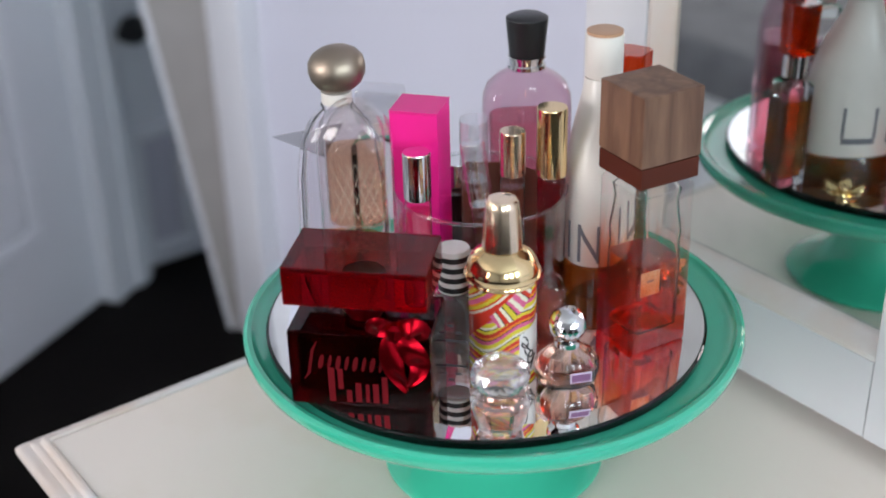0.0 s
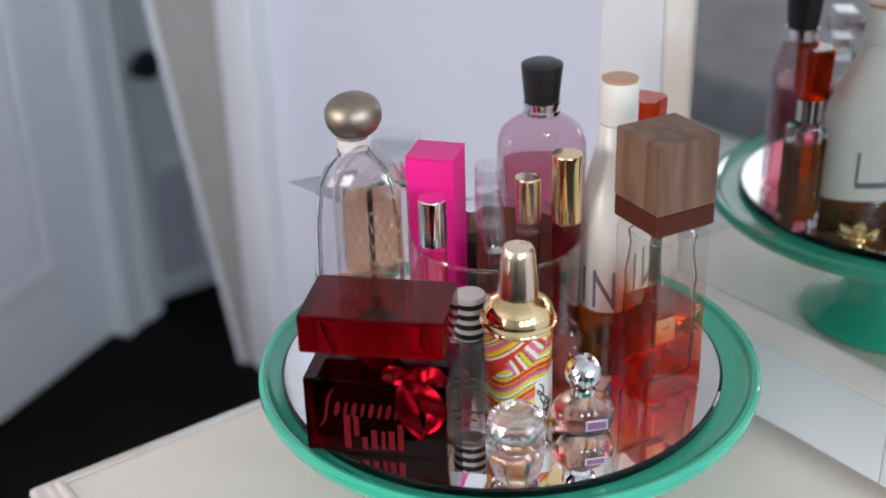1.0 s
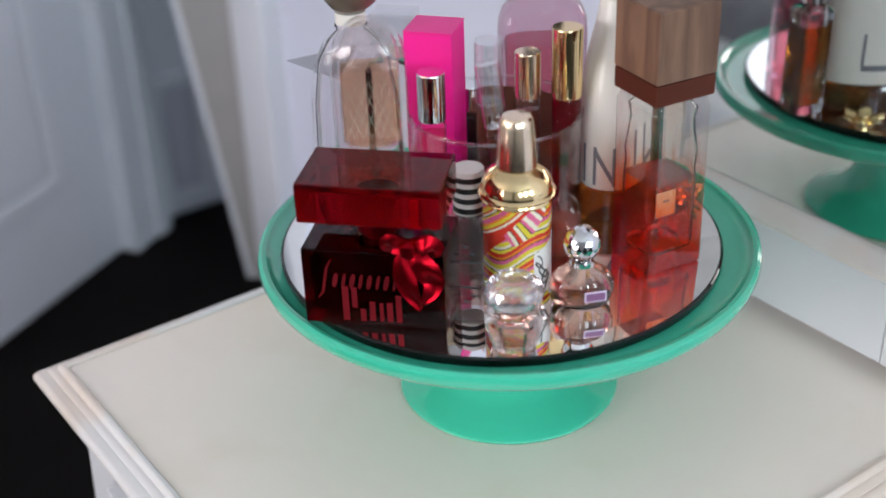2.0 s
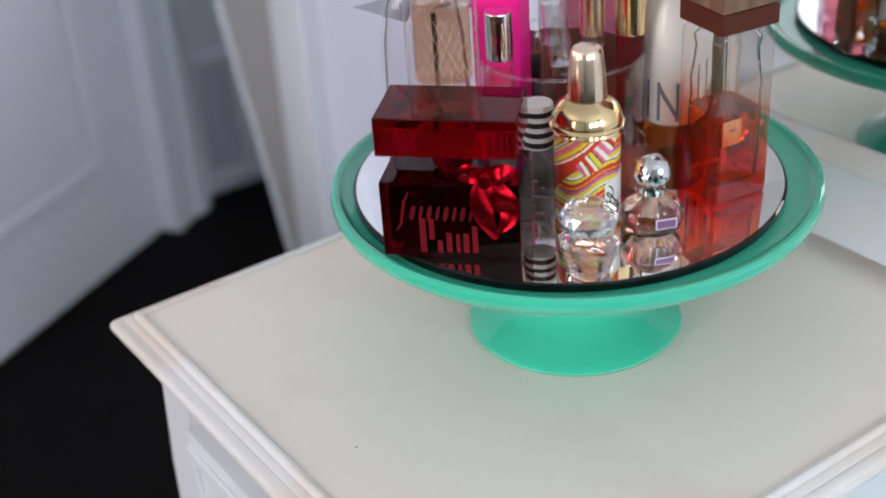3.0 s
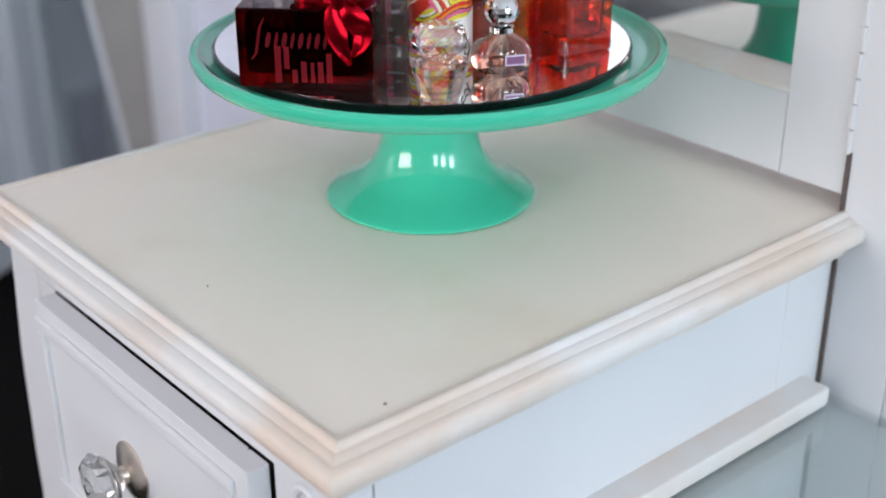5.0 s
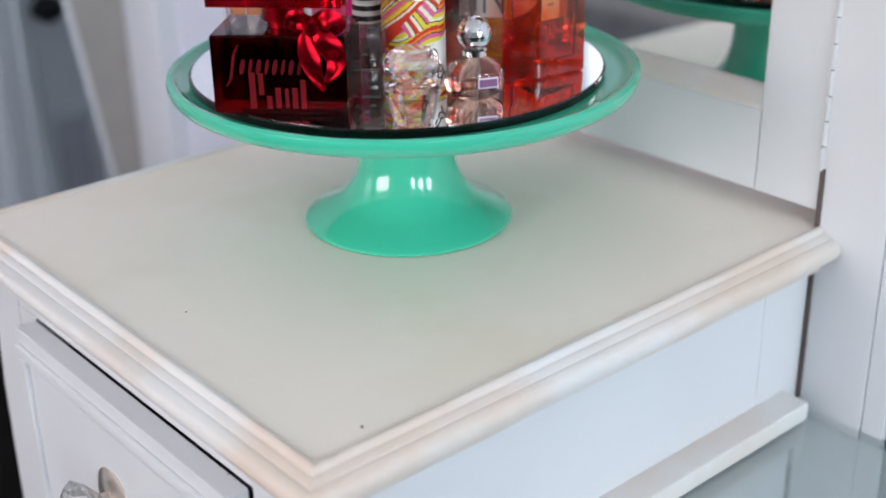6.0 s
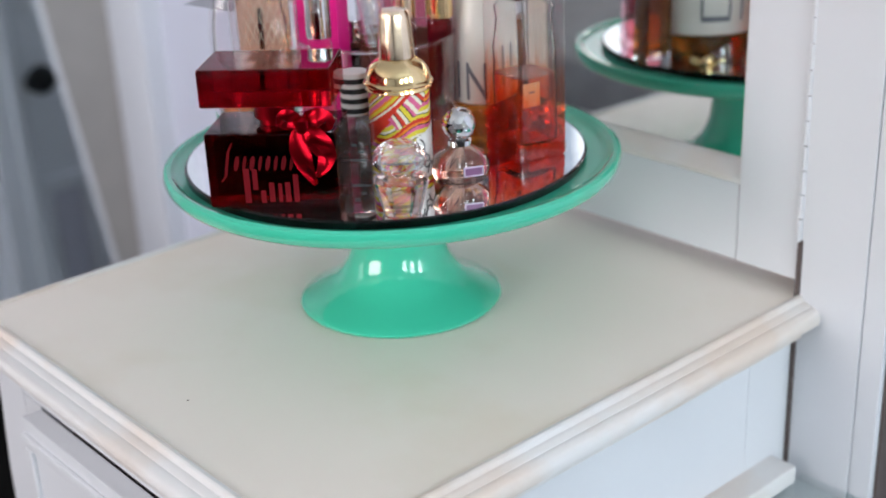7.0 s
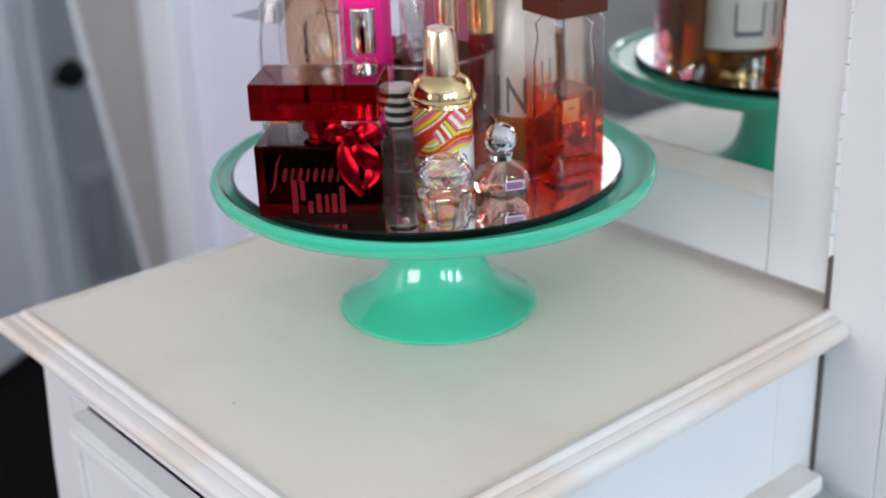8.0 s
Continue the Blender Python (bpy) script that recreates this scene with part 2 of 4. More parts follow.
M = dict(
    white=paint("white_paint", (0.675, 0.672, 0.70), 0.32, 0.02, 9, 0.04),
    worn=paint("worn_white_paint", (0.722, 0.690, 0.677), 0.3, 0.03, 12, 0.04, stain=(0.69, 0.57, 0.49), stain_at=0.53, stain_scale=11),
    cream=paint("cream_paint", (0.865, 0.765, 0.685), 0.32, 0.025, 5, 0.03, stain=(0.80, 0.685, 0.57), stain_at=0.60, stain_scale=8),
    # dark brown that stands in for the shade inside open gaps
    gap=paint("dark_gap_shade", (0.10, 0.075, 0.07), 0.8, 0.1, 30, 0.0),
    speck=paint("speck", (0.12, 0.06, 0.04), 0.7, 0.1, 30, 0.0),
    wall=paint("lavender_wall", (0.765, 0.78, 0.895), 0.6, 0.015, 3, 0.05),
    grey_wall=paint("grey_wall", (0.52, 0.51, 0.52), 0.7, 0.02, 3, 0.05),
    ceiling=paint("ceiling_white", (0.78, 0.78, 0.78), 0.8, 0.02, 3, 0.03),
    trim=paint("trim_white", (0.83, 0.84, 0.885), 0.4, 0.02, 5, 0.03),
    door=paint("door_grey_white", (0.79, 0.80, 0.845), 0.45, 0.02, 5, 0.03),
    # sunk door fields: a darker lavender that holds the shade of the recess
    panel=paint("panel_shade_lavender", (0.64, 0.63, 0.72), 0.5, 0.02, 5, 0.03),
    beige=paint("beige_cloth", (0.40, 0.375, 0.36), 0.9, 0.04, 20, 0.2),
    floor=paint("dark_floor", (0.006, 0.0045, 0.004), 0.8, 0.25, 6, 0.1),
    black=paint("black_plastic", (0.012, 0.012, 0.013), 0.35, 0.1, 60, 0.05),
    blanket=paint("grey_blanket", (0.24, 0.24, 0.25), 0.95, 0.15, 12, 0.4),
    mint=paint("mint_glaze", (0.055, 0.52, 0.34), 0.12, 0.02, 8, 0.0, coat=0.6),
    mirror=metal("mirror_silver", (0.93, 0.94, 0.94), 0.003),
    old_mirror=metal("old_mirror_silver", (0.63, 0.645, 0.64), 0.006),
    mirror_edge=glass("mirror_edge", (0.10, 0.22, 0.20), 0.05),
    red=glass("ruby_glass", (0.215, 0.0015, 0.005), 0.02, 1.26),
    red_dark=glass("dark_ruby_glass", (0.125, 0.002, 0.005), 0.03, 1.28),
    red_foil=metal("red_foil", (0.32, 0.003, 0.010), 0.30, 0.0),
    red_ink=paint("red_print", (0.10, 0.003, 0.006), 0.9, 0.05, 60, 0.0),
    clear=clear("clear_plastic", (0.97, 0.97, 0.975)),
    crystal=glass("crystal", (0.985, 0.98, 0.985), 0.0, 1.5),
    crystal_pink=cut_crystal("pink_crystal", (0.98, 0.92, 0.92), 0.22),
    crystal_knob=cut_crystal("knob_crystal", (0.97, 0.96, 0.96), 0.30),
    crystal_cut=cut_crystal("cut_crystal", (0.96, 0.95, 0.955), 0.24),
    chamber=glass("chamber_glass", (0.985, 0.97, 0.965), 0.0, 1.14),
    clear_cap=clear("clear_cap", (0.92, 0.925, 0.93), 1.0, 0.16),
    bottle=glass("bottle_glass", (0.985, 0.97, 0.965), 0.0, 1.30),
    thin_glass=clear("thin_bottle_glass", (0.985, 0.962, 0.955), 0.95, 0.055),
    bottle_lilac=glass("lilac_glass", (0.985, 0.965, 0.975), 0.0, 1.05, 0.5, 0.6),
    mauve=clear("mauve_glass", (0.885, 0.72, 0.78), 0.9, 0.06),
    mauve_juice=clear("mauve_juice", (0.86, 0.54, 0.58), 0.6, 0.01),
    champagne=clear("champagne_juice", (0.965, 0.79, 0.64), 1.0, 0.05),
    orange=clear("orange_juice", (0.965, 0.62, 0.42), 0.6, 0.02),
    ombre=clear_fade("ombre_glass", (0.83, 0.022, 0.003), (0.97, 0.40, 0.16), (0.976, 0.957, 0.945), 0.004, 0.063),
    amber=clear("amber_glass", (0.63, 0.34, 0.11), 0.9, 0.06, 0.08),
    orange_cap=clear("orange_plastic", (0.78, 0.20, 0.05)),
    wine=clear("wine_juice", (0.60, 0.045, 0.07), 0.6, 0.02, 0.12),
    blush=clear("blush_juice", (0.955, 0.80, 0.74), 0.6, 0.01),
    slate=clear("slate_juice", (0.42, 0.48, 0.58), 0.6, 0.01),
    bronze=metal("satin_bronze", (0.36, 0.295, 0.235), 0.42),
    silver=metal("polished_silver", (0.78, 0.78, 0.79), 0.08),
    gold=metal("polished_gold", (0.87, 0.66, 0.36), 0.14),
    gold_pale=metal("pale_gold", (0.86, 0.68, 0.50), 0.2),
    gold_satin=metal("satin_gold", (0.92, 0.74, 0.38), 0.2),
    pink_card=paint("hot_pink_card", (0.90, 0.012, 0.27), 0.4, 0.02, 20, 0.03),
    wood=wood("cap_wood", (0.105, 0.046, 0.025), (0.215, 0.112, 0.065)),
    collar=paint("brown_collar", (0.085, 0.021, 0.012), 0.42, 0.05, 30, 0.0),
    milk=paint("white_bottle", (0.80, 0.76, 0.70), 0.28, 0.03, 20, 0.02),
    tan=paint("tan_cap", (0.52, 0.30, 0.18), 0.35, 0.05, 30, 0.02),
    ink=paint("grey_print", (0.20, 0.20, 0.23), 0.5, 0.05, 40, 0.0),
    lilac_ink=paint("purple_label", (0.21, 0.085, 0.19), 0.4, 0.04, 40, 0.0),
    pale_ink=paint("pale_print", (0.75, 0.62, 0.78), 0.4, 0.04, 40, 0.0),
    stripe_w=paint("white_band", (0.82, 0.78, 0.76), 0.4, 0.03, 40, 0.02),
    cream_label=paint("cream_label", (0.62, 0.46, 0.27), 0.5, 0.04, 40, 0.0),
    card=paint("grey_card", (0.30, 0.31, 0.36), 0.6, 0.03, 30, 0.03),
    brown_card=paint("brown_card", (0.21, 0.075, 0.05), 0.5, 0.05, 30, 0.03),
    ink_red=paint("vermilion_print", (0.62, 0.045, 0.025), 0.25, 0.04, 60, 0.0),
    ink_orange=paint("orange_print", (0.80, 0.24, 0.03), 0.25, 0.04, 60, 0.0),
    ink_yellow=paint("lime_yellow_print", (0.70, 0.56, 0.05), 0.25, 0.04, 60, 0.0),
    ink_pink=paint("pink_print", (0.68, 0.13, 0.26), 0.25, 0.04, 60, 0.0),
    ink_cream=paint("cream_print", (0.80, 0.72, 0.56), 0.25, 0.04, 60, 0.0),
    ink_black=paint("black_print", (0.022, 0.016, 0.015), 0.25, 0.04, 60, 0.0),
    juice_top=clear("juice_surface", (0.74, 0.36, 0.30), 0.8, 0.08),
    dark_wine=clear("dark_wine_juice", (0.34, 0.016, 0.03), 0.6, 0.02),
    cloudy=clear("cloudy_glass", (0.90, 0.88, 0.87), 1.0, 0.10, 0.10),
    coral=clear("coral_juice", (0.80, 0.30, 0.24), 0.7, 0.03, 0.25),
    rosette=metal("warm_nickel", (0.72, 0.63, 0.56), 0.32),
    print_red=paint("dull_red_print", (0.135, 0.004, 0.008), 0.8, 0.05, 60, 0.0),
    shelf_glass=clear("shelf_glass", (0.94, 0.975, 0.97), 0.95, 0.12),
    shelf_edge=glass("green_glass_edge", (0.10, 0.42, 0.36), 0.1),
    pale_edge=glass("pale_glass_edge", (0.62, 0.80, 0.76), 0.15),
    window_frame=paint("window_white", (0.8, 0.8, 0.8), 0.4, 0.02, 6, 0.02),
)


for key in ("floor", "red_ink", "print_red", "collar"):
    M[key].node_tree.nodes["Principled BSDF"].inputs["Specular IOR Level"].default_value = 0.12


# ---------------------------------------------------------------- mesh tools
def thing(name, x, y, z, rz=0.0, **tags):
    ob = new(name)
    ob.empty_display_size = 0.02
    ob.matrix_world = pose(x, y, z, 0, 0, rz)
    return tagged(ob, **tags)


def part(name, bm, material, parent, label="", smooth=True):
    bmesh.ops.recalc_face_normals(bm, faces=bm.faces)
    me = bpy.data.meshes.new(name)
    bm.to_mesh(me)
    bm.free()
    me.materials.append(material)
    if smooth:
        me.polygons.foreach_set("use_smooth", [True] * len(me.polygons))
        me.set_sharp_from_angle(angle=radians(32))
    ob = new(name, me)
    ob.parent = parent
    if smooth:
        w = ob.modifiers.new("even_normals", "WEIGHTED_NORMAL")
        w.weight, w.keep_sharp = 80, True
    return tagged(ob, label=label)


def solo(name, bm, material, m=Matrix(), **tags):
    ob = part(name, bm, material, None)
    ob.matrix_world = m
    return tagged(ob, **tags)


def ring(hx, hy, p, n, z, cx=0.0, cy=0.0):
    """A superellipse: p 2 is an ellipse, larger p a rounded rectangle."""
    pts = []
    for k in range(n):
        a = 2 * math.pi * (k + 0.5) / n
        c, s = math.cos(a), math.sin(a)
        pts.append((cx + hx * math.copysign(abs(c) ** (2 / p), c), cy + hy * math.copysign(abs(s) ** (2 / p), s), z))
    return pts


def loft(rings, caps=True, close=False, bm=None):
    bm = bm or bmesh.new()
    vs = [[bm.verts.new(q) for q in r] for r in rings]
    n = len(rings[0])
    pairs = list(zip(vs, vs[1:])) + ([(vs[-1], vs[0])] if close else [])
    for a, b in pairs:
        for k in range(n):
            bm.faces.new((a[k], a[(k + 1) % n], b[(k + 1) % n], b[k]))
    if caps and not close:
        bm.faces.new(vs[0][::-1])
        bm.faces.new(vs[-1])
    return bm


def body(profile, n=48, bm=None):
    """profile: rows of z, half width, half depth, p."""
    return loft([ring(hx, hy, p, n, z) for z, hx, hy, p in profile], bm=bm)


def shell(profile, wall=0.002, base=0.006, n=48):
    """A bottle of real thickness: outside up, inside down, with a thick base. Rows as for body()."""
    inner = [(max(z, profile[0][0] + base), max(hx - wall, 0.0012), max(hy - wall, 0.0012), p) for z, hx, hy, p in profile[1:-1] if z > profile[0][0] + base * 0.5]
    inner = [(inner[0][0] if k == 0 else z, hx, hy, p) for k, (z, hx, hy, p) in enumerate(inner)]
    first = (profile[0][0] + base, *profile[1][1:])
    low = (first[0], max(first[1] - wall - 0.0005, 0.001), max(first[2] - wall - 0.0005, 0.001), first[3])
    inner = [low] + [r for r in inner if r[0] > low[0] + 0.001]
    rings = [ring(hx, hy, p, n, z) for z, hx, hy, p in profile] + [ring(hx, hy, p, n, z) for z, hx, hy, p in inner[::-1]]
    return loft(rings)


def turned(profile, n=48, bm=None):
    """A turned form: rows of radius and height."""
    return loft([ring(r, r, 2, n, z) for r, z in profile], bm=bm)


def hollow(profile, n=64):
    """A closed turned skin: the profile runs up the outside and down the inside."""
    return loft([ring(r, r, 2, n, z) for r, z in profile], close=True)


def block(w, d, h, bevel=0.002, at=(0, 0, 0), bm=None, seg=2):
    """A box with its base's centre at `at` and rounded edges."""
    b = bmesh.new()
    bmesh.ops.create_cube(b, size=1.0)
    for v in b.verts:
        v.co = Vector((v.co.x * w + at[0], v.co.y * d + at[1], (v.co.z + 0.5) * h + at[2]))
    if bevel:
        bmesh.ops.bevel(b, geom=b.edges[:], offset=bevel, segments=seg, profile=0.5, affect="EDGES")
    if bm is None:
        return b
    me = bpy.data.meshes.new("tmp")
    b.to_mesh(me)
    b.free()
    bm.from_mesh(me)
    bpy.data.meshes.remove(me)
    return bm


def tube(points, r, n=8, bm=None):
    bm = bm or bmesh.new()
    pts = [Vector(p) for p in points]
    rings = []
    for k, p in enumerate(pts):
        d = (pts[min(k + 1, len(pts) - 1)] - pts[max(k - 1, 0)]).normalized()
        q = d.to_track_quat("Z", "Y")
        rings.append([p + q @ Vector((r * math.cos(2 * math.pi * j / n), r * math.sin(2 * math.pi * j / n), 0)) for j in range(n)])
    return loft(rings, bm=bm)


def spun(bm, m):
    bmesh.ops.transform(bm, matrix=m, verts=bm.verts)
    return bm


def setting(name, w, d, h, at, material, rz=0.0, bevel=0.002, label="", category=""):
    return solo(name, block(w, d, h, bevel), material, pose(*at, 0, 0, rz), label=label, category=category, kind="structure")


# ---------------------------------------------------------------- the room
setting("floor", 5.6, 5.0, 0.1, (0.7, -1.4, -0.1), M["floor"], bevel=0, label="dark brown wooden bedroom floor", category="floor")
setting("ceiling", 5.6, 5.0, 0.1, (0.7, -1.4, 2.5), M["ceiling"], bevel=0, label="white ceiling", category="ceiling")
setting("wall_north", 4.80, 0.12, 2.5, (1.06, 0.60, 0), M["wall"], bevel=0, label="pale lavender painted wall", category="wall")
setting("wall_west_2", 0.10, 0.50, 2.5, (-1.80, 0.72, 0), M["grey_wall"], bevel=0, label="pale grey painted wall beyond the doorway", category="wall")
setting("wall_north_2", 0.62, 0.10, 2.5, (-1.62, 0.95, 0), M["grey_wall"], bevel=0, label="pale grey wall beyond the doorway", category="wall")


def holed_wall(name, length, holes, m, low, high, material, label):
    """A wall 0.12 thick along its x, with window holes (from, to) between two heights."""
    bm, x = bmesh.new(), -length / 2
    for a, b in holes:
        block(a - x, 0.12, 2.5, 0, ((x + a) / 2, 0, 0), bm)
        block(b - a, 0.12, low, 0, ((a + b) / 2, 0, 0), bm)
        block(b - a, 0.12, 2.5 - high, 0, ((a + b) / 2, 0, high), bm)
        x = b
    block(length / 2 - x, 0.12, 2.5, 0, ((x + length / 2) / 2, 0, 0), bm)
    return solo(name, bm, material, m, label=label, category="wall", kind="structure")


EAST_HOLES = [(0.86 - 0.31 + 1.03 * (k - 1), 0.86 + 0.31 + 1.03 * (k - 1)) for k in range(3)]
holed_wall("wall_east", 4.3, EAST_HOLES, pose(3.20, -1.50, 0, 0, 0, 90), 0.95, 2.15, M["grey_wall"], "pale grey wall with three sash windows")
# the west opening is unseen, added to hold its lamp
holed_wall("wall_west", 4.15, [(-1.125, -0.125)], pose(-1.86, -1.575, 0, 0, 0, 90), 0.9, 2.10, M["grey_wall"], "pale grey painted wall with an added, unseen window")
holed_wall("wall_south", 5.0, [(-1.9, -0.1)], pose(0.65, -3.60, 0), 0.9, 2.10, M["grey_wall"], "pale grey wall with a window")


def window_unit(name, w, h, m):
    w_ob = new(name)
    w_ob.matrix_world = m
    tagged(w_ob, label="white framed sash window", category="window", kind="structure")
    bm = bmesh.new()
    for sx in (-1, 1):
        block(0.04, 0.07, h, 0.003, (sx * (w / 2 - 0.02), 0, 0), bm)
    for z in (0, h / 2 - 0.02, h - 0.04):
        block(w - 0.08, 0.06, 0.04, 0.003, (0, 0, z), bm)
    part("window_frame", bm, M["window_frame"], w_ob)


for k, (a, b) in enumerate(EAST_HOLES):
    window_unit("window_%d" % (k + 1), b - a, 1.20, pose(3.20, -1.50 + (a + b) / 2, 0.95, 0, 0, 90))
# unseen frame, added round the west lamp
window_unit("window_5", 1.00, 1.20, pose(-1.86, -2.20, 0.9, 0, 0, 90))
window_unit("window_4", 1.80, 1.20, pose(0.65 - 1.0, -3.60, 0.9))

# casing at the left end of the lavender wall, and its baseboard
bm = block(0.115, 0.03, 2.5, 0.004, (0, 0, 0))
block(0.03, 0.045, 2.5, 0.004, (0.058, 0, 0), bm)
solo("trim", bm, M["trim"], pose(-1.325, 0.525, 0), label="white painted door casing", category="trim", kind="structure")
setting("baseboard", 4.4, 0.018, 0.11, (0.96, 0.531, 0), M["trim"], bevel=0.004, label="white baseboard", category="baseboard")


def panel_door(name, w, h, m, material, inset, label, panels):
    """A panelled door: rails and stiles round sunk fields with a raised frame. Panels: (x0, x1, z0, z1)."""
    d = new(name)
    d.matrix_world = m
    tagged(d, label=label, category="door", kind="structure")
    bm = block(w, 0.03, h, 0.003, (w / 2, 0.02, 0))
    part("slab", bm, material, d)
    for x0, x1, z0, z1 in panels:
        b = bmesh.new()
        for xa, xb, za, zb in ((x0, x1, z0, z0 + 0.03), (x0, x1, z1 - 0.03, z1), (x0, x0 + 0.03, z0 + 0.03, z1 - 0.03), (x1 - 0.03, x1, z0 + 0.03, z1 - 0.03)):
            block(xb - xa, 0.016, zb - za, 0.006, ((xa + xb) / 2, 0.0, za), b)
        part("panel_moulding", b, M["trim"] if inset is None else material, d)
        part("panel", block(x1 - x0 - 0.07, 0.008, z1 - z0 - 0.07, 0.003, ((x0 + x1) / 2, 0.002, z0 + 0.035)), inset or material, d)
    return d


# the near door, its leading edge by the casing
A0, A1 = Vector((-1.6286, 0.359, 0)), Vector((-1.237, -0.313, 0))
ang = math.degrees(math.atan2(A0.y - A1.y, A0.x - A1.x))
panel_door("door_1", (A0 - A1).length, 2.03, pose(A1.x, A1.y, 0.008, 0, 0, ang), M["door"], None,
           "grey-white panelled door standing ajar", [(0.12, 0.64, 0.20, 0.95), (0.12, 0.64, 1.08, 1.88)])
bm = block(0.11, 0.05, 2.3, 0.004, (0.05, 0, 0))
block(0.045, 0.07, 2.3, 0.006, (0.085, 0, 0), bm)
solo("trim_2", bm, M["trim"], pose(-1.6310, 0.3630, 0, 0, 0, ang + 3), label="white moulded door casing", category="trim", kind="structure")

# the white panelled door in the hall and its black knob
# its sunk fields are coloured darker for the shade in them
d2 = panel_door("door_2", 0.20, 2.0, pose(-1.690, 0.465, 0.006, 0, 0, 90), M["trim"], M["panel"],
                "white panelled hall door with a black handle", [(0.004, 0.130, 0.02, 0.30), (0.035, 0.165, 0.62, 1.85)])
bm = spun(turned([(0.012, 0), (0.012, 0.02), (0.024, 0.026), (0.028, 0.038), (0.022, 0.05), (0.004, 0.054)], 24), pose(0.035, 0.0, 0.50, 90, 0, 0))
block(0.060, 0.016, 0.024, 0.004, (0.028, -0.050, 0.488), bm)
part("knob", bm, M["black"], d2, "black door lever")

# the beige board with a white edge leaning by the casing
bd = thing("ironing_board", -1.382, 0.529, 0, 54, label="tall beige padded board with white edge leaning by the door casing", category="ironing board")
RT = 0.03
for nm, inset, mat, y0, y1 in (("edge", 0.0, M["trim"], -0.012, 0.012), ("cover", 0.012, M["beige"], -0.017, 0.017)):
    bm = bmesh.new()
    rows = []
    for z, l in ((0.0, -0.035), (0.3, -0.075), (0.6, -0.115), (0.9, -0.150), (1.25, -0.165), (1.4, -0.12)):
        rows.append([(l + inset, y0, z + (0.004 if inset else 0)), (RT, y0, z + (0.004 if inset else 0)), (RT, y1, z + (0.004 if inset else 0)), (l + inset, y1, z + (0.004 if inset else 0))])
    part(nm, loft(rows, bm=bm), mat, bd, "white edge" if nm == "edge" else "beige cloth cover", smooth=False)

# the bed that shows in the looking glass
bed = thing("bed", -1.15, -1.35, 0, 0, label="low bed with a rumpled dark grey blanket", category="bed")
part("mattress", block(0.95, 1.5, 0.42, 0.05, (0, 0, 0.02), seg=4), M["ceiling"], bed)
part("blanket", block(1.0, 1.2, 0.12, 0.05, (0, -0.1, 0.40), seg=4), M["blanket"], bed, "dark grey blanket")

# ---------------------------------------------------------------- the dressing table
X0, X1, Y0, Y1, TOP = -0.1813, 0.1837, -0.2044, 0.169, 0.760
vanity = thing("dressing_table", 0.0, 0.0, 0.0, label="white painted dressing table with cream top and worn moulded edges", category="dressing table")


def rect(o, z, back=True):
    return [(X0 - o, Y0 - o, z), (X1 + o, Y0 - o, z), (X1 + o, Y1 + 0.040 + (0.002 if back else 0), z), (X0 - o, Y1 + 0.040 + (0.002 if back else 0), z)]


part("tabletop", loft([rect(-0.0005, 0.748), rect(-0.0005, 0.7594), rect(-0.0015, 0.7600)]), M["cream"], vanity, "cream painted top")
prof = [(0.0, 0.752), (0.0, 0.7603), (0.0008, 0.7612), (0.0030, 0.7614), (0.0042, 0.7606), (0.0048, 0.7588), (0.0056, 0.7580), (0.0068, 0.7580), (0.0098, 0.7566), (0.0104, 0.7558), (0.0116, 0.7560),
        (0.0148, 0.7550), (0.0172, 0.7525), (0.0180, 0.7490), (0.0170, 0.7455), (0.0145, 0.7434), (0.0110, 0.7424), (0.0085, 0.7405), (0.0060, 0.7370), (0.0045, 0.7320), (0.0, 0.7320)]
part("moulding", loft([rect(o, z) for o, z in prof], close=True), M["worn"], vanity, "white rounded moulding with worn peach edges")
# dark core, so the gaps between the white boards look shaded
part("carcass", block(X1 - X0 - 0.03, Y1 - Y0 - 0.03, 0.66, 0, ((X0 + X1) / 2, (Y0 + Y1) / 2 + 0.004, 0.075)), M["gap"], vanity)
# corner posts: the front ones swell a little
def post_bm(x, y, w, d, swell=0.0, sx=1):
    rows = []
    for z, k in ((0.0, 0.3), (0.30, 0.75), (0.46, 0.92), (0.56, 1.0), (0.64, 0.75), (0.70, 0.2), (0.732, 0.0)):
        o = swell * k
        rows.append([(x - w / 2 - (o if sx < 0 else 0), y - d / 2, z), (x + w / 2 + (o if sx > 0 else 0), y - d / 2, z),
                     (x + w / 2 + (o if sx > 0 else 0), y + d / 2, z), (x - w / 2 - (o if sx < 0 else 0), y + d / 2, z)])
    return loft(rows)


part("post", post_bm(0.1555, -0.1954, 0.057, 0.0162), M["white"], vanity)
part("post", post_bm(-0.1565, -0.1865, 0.037, 0.034, 0.016, -1), M["white"], vanity)
part("post", post_bm(0.170, 0.148, 0.0246, 0.046), M["white"], vanity)
part("post", post_bm(-0.1565, 0.148, 0.037, 0.046, 0.016, -1), M["white"], vanity)
part("side_panel", block(0.014, 0.3100, 0.66, 0.0003, (0.1752, -0.0300, 0.072)), M["white"], vanity)
part("side_panel", block(0.014, 0.302, 0.66, 0.001, (-0.168, -0.023, 0.072)), M["white"], vanity)
# carved arch on the front post
pts = [(0.1565 + 0.013 * math.cos(a), -0.2040, 0.700 + 0.018 * math.sin(a)) for a in [math.pi * k / 14 for k in range(15)]]
part("carved_arch", tube([(0.1695, -0.204, 0.45)] + pts + [(0.1435, -0.204, 0.45)], 0.0028), M["white"], vanity)
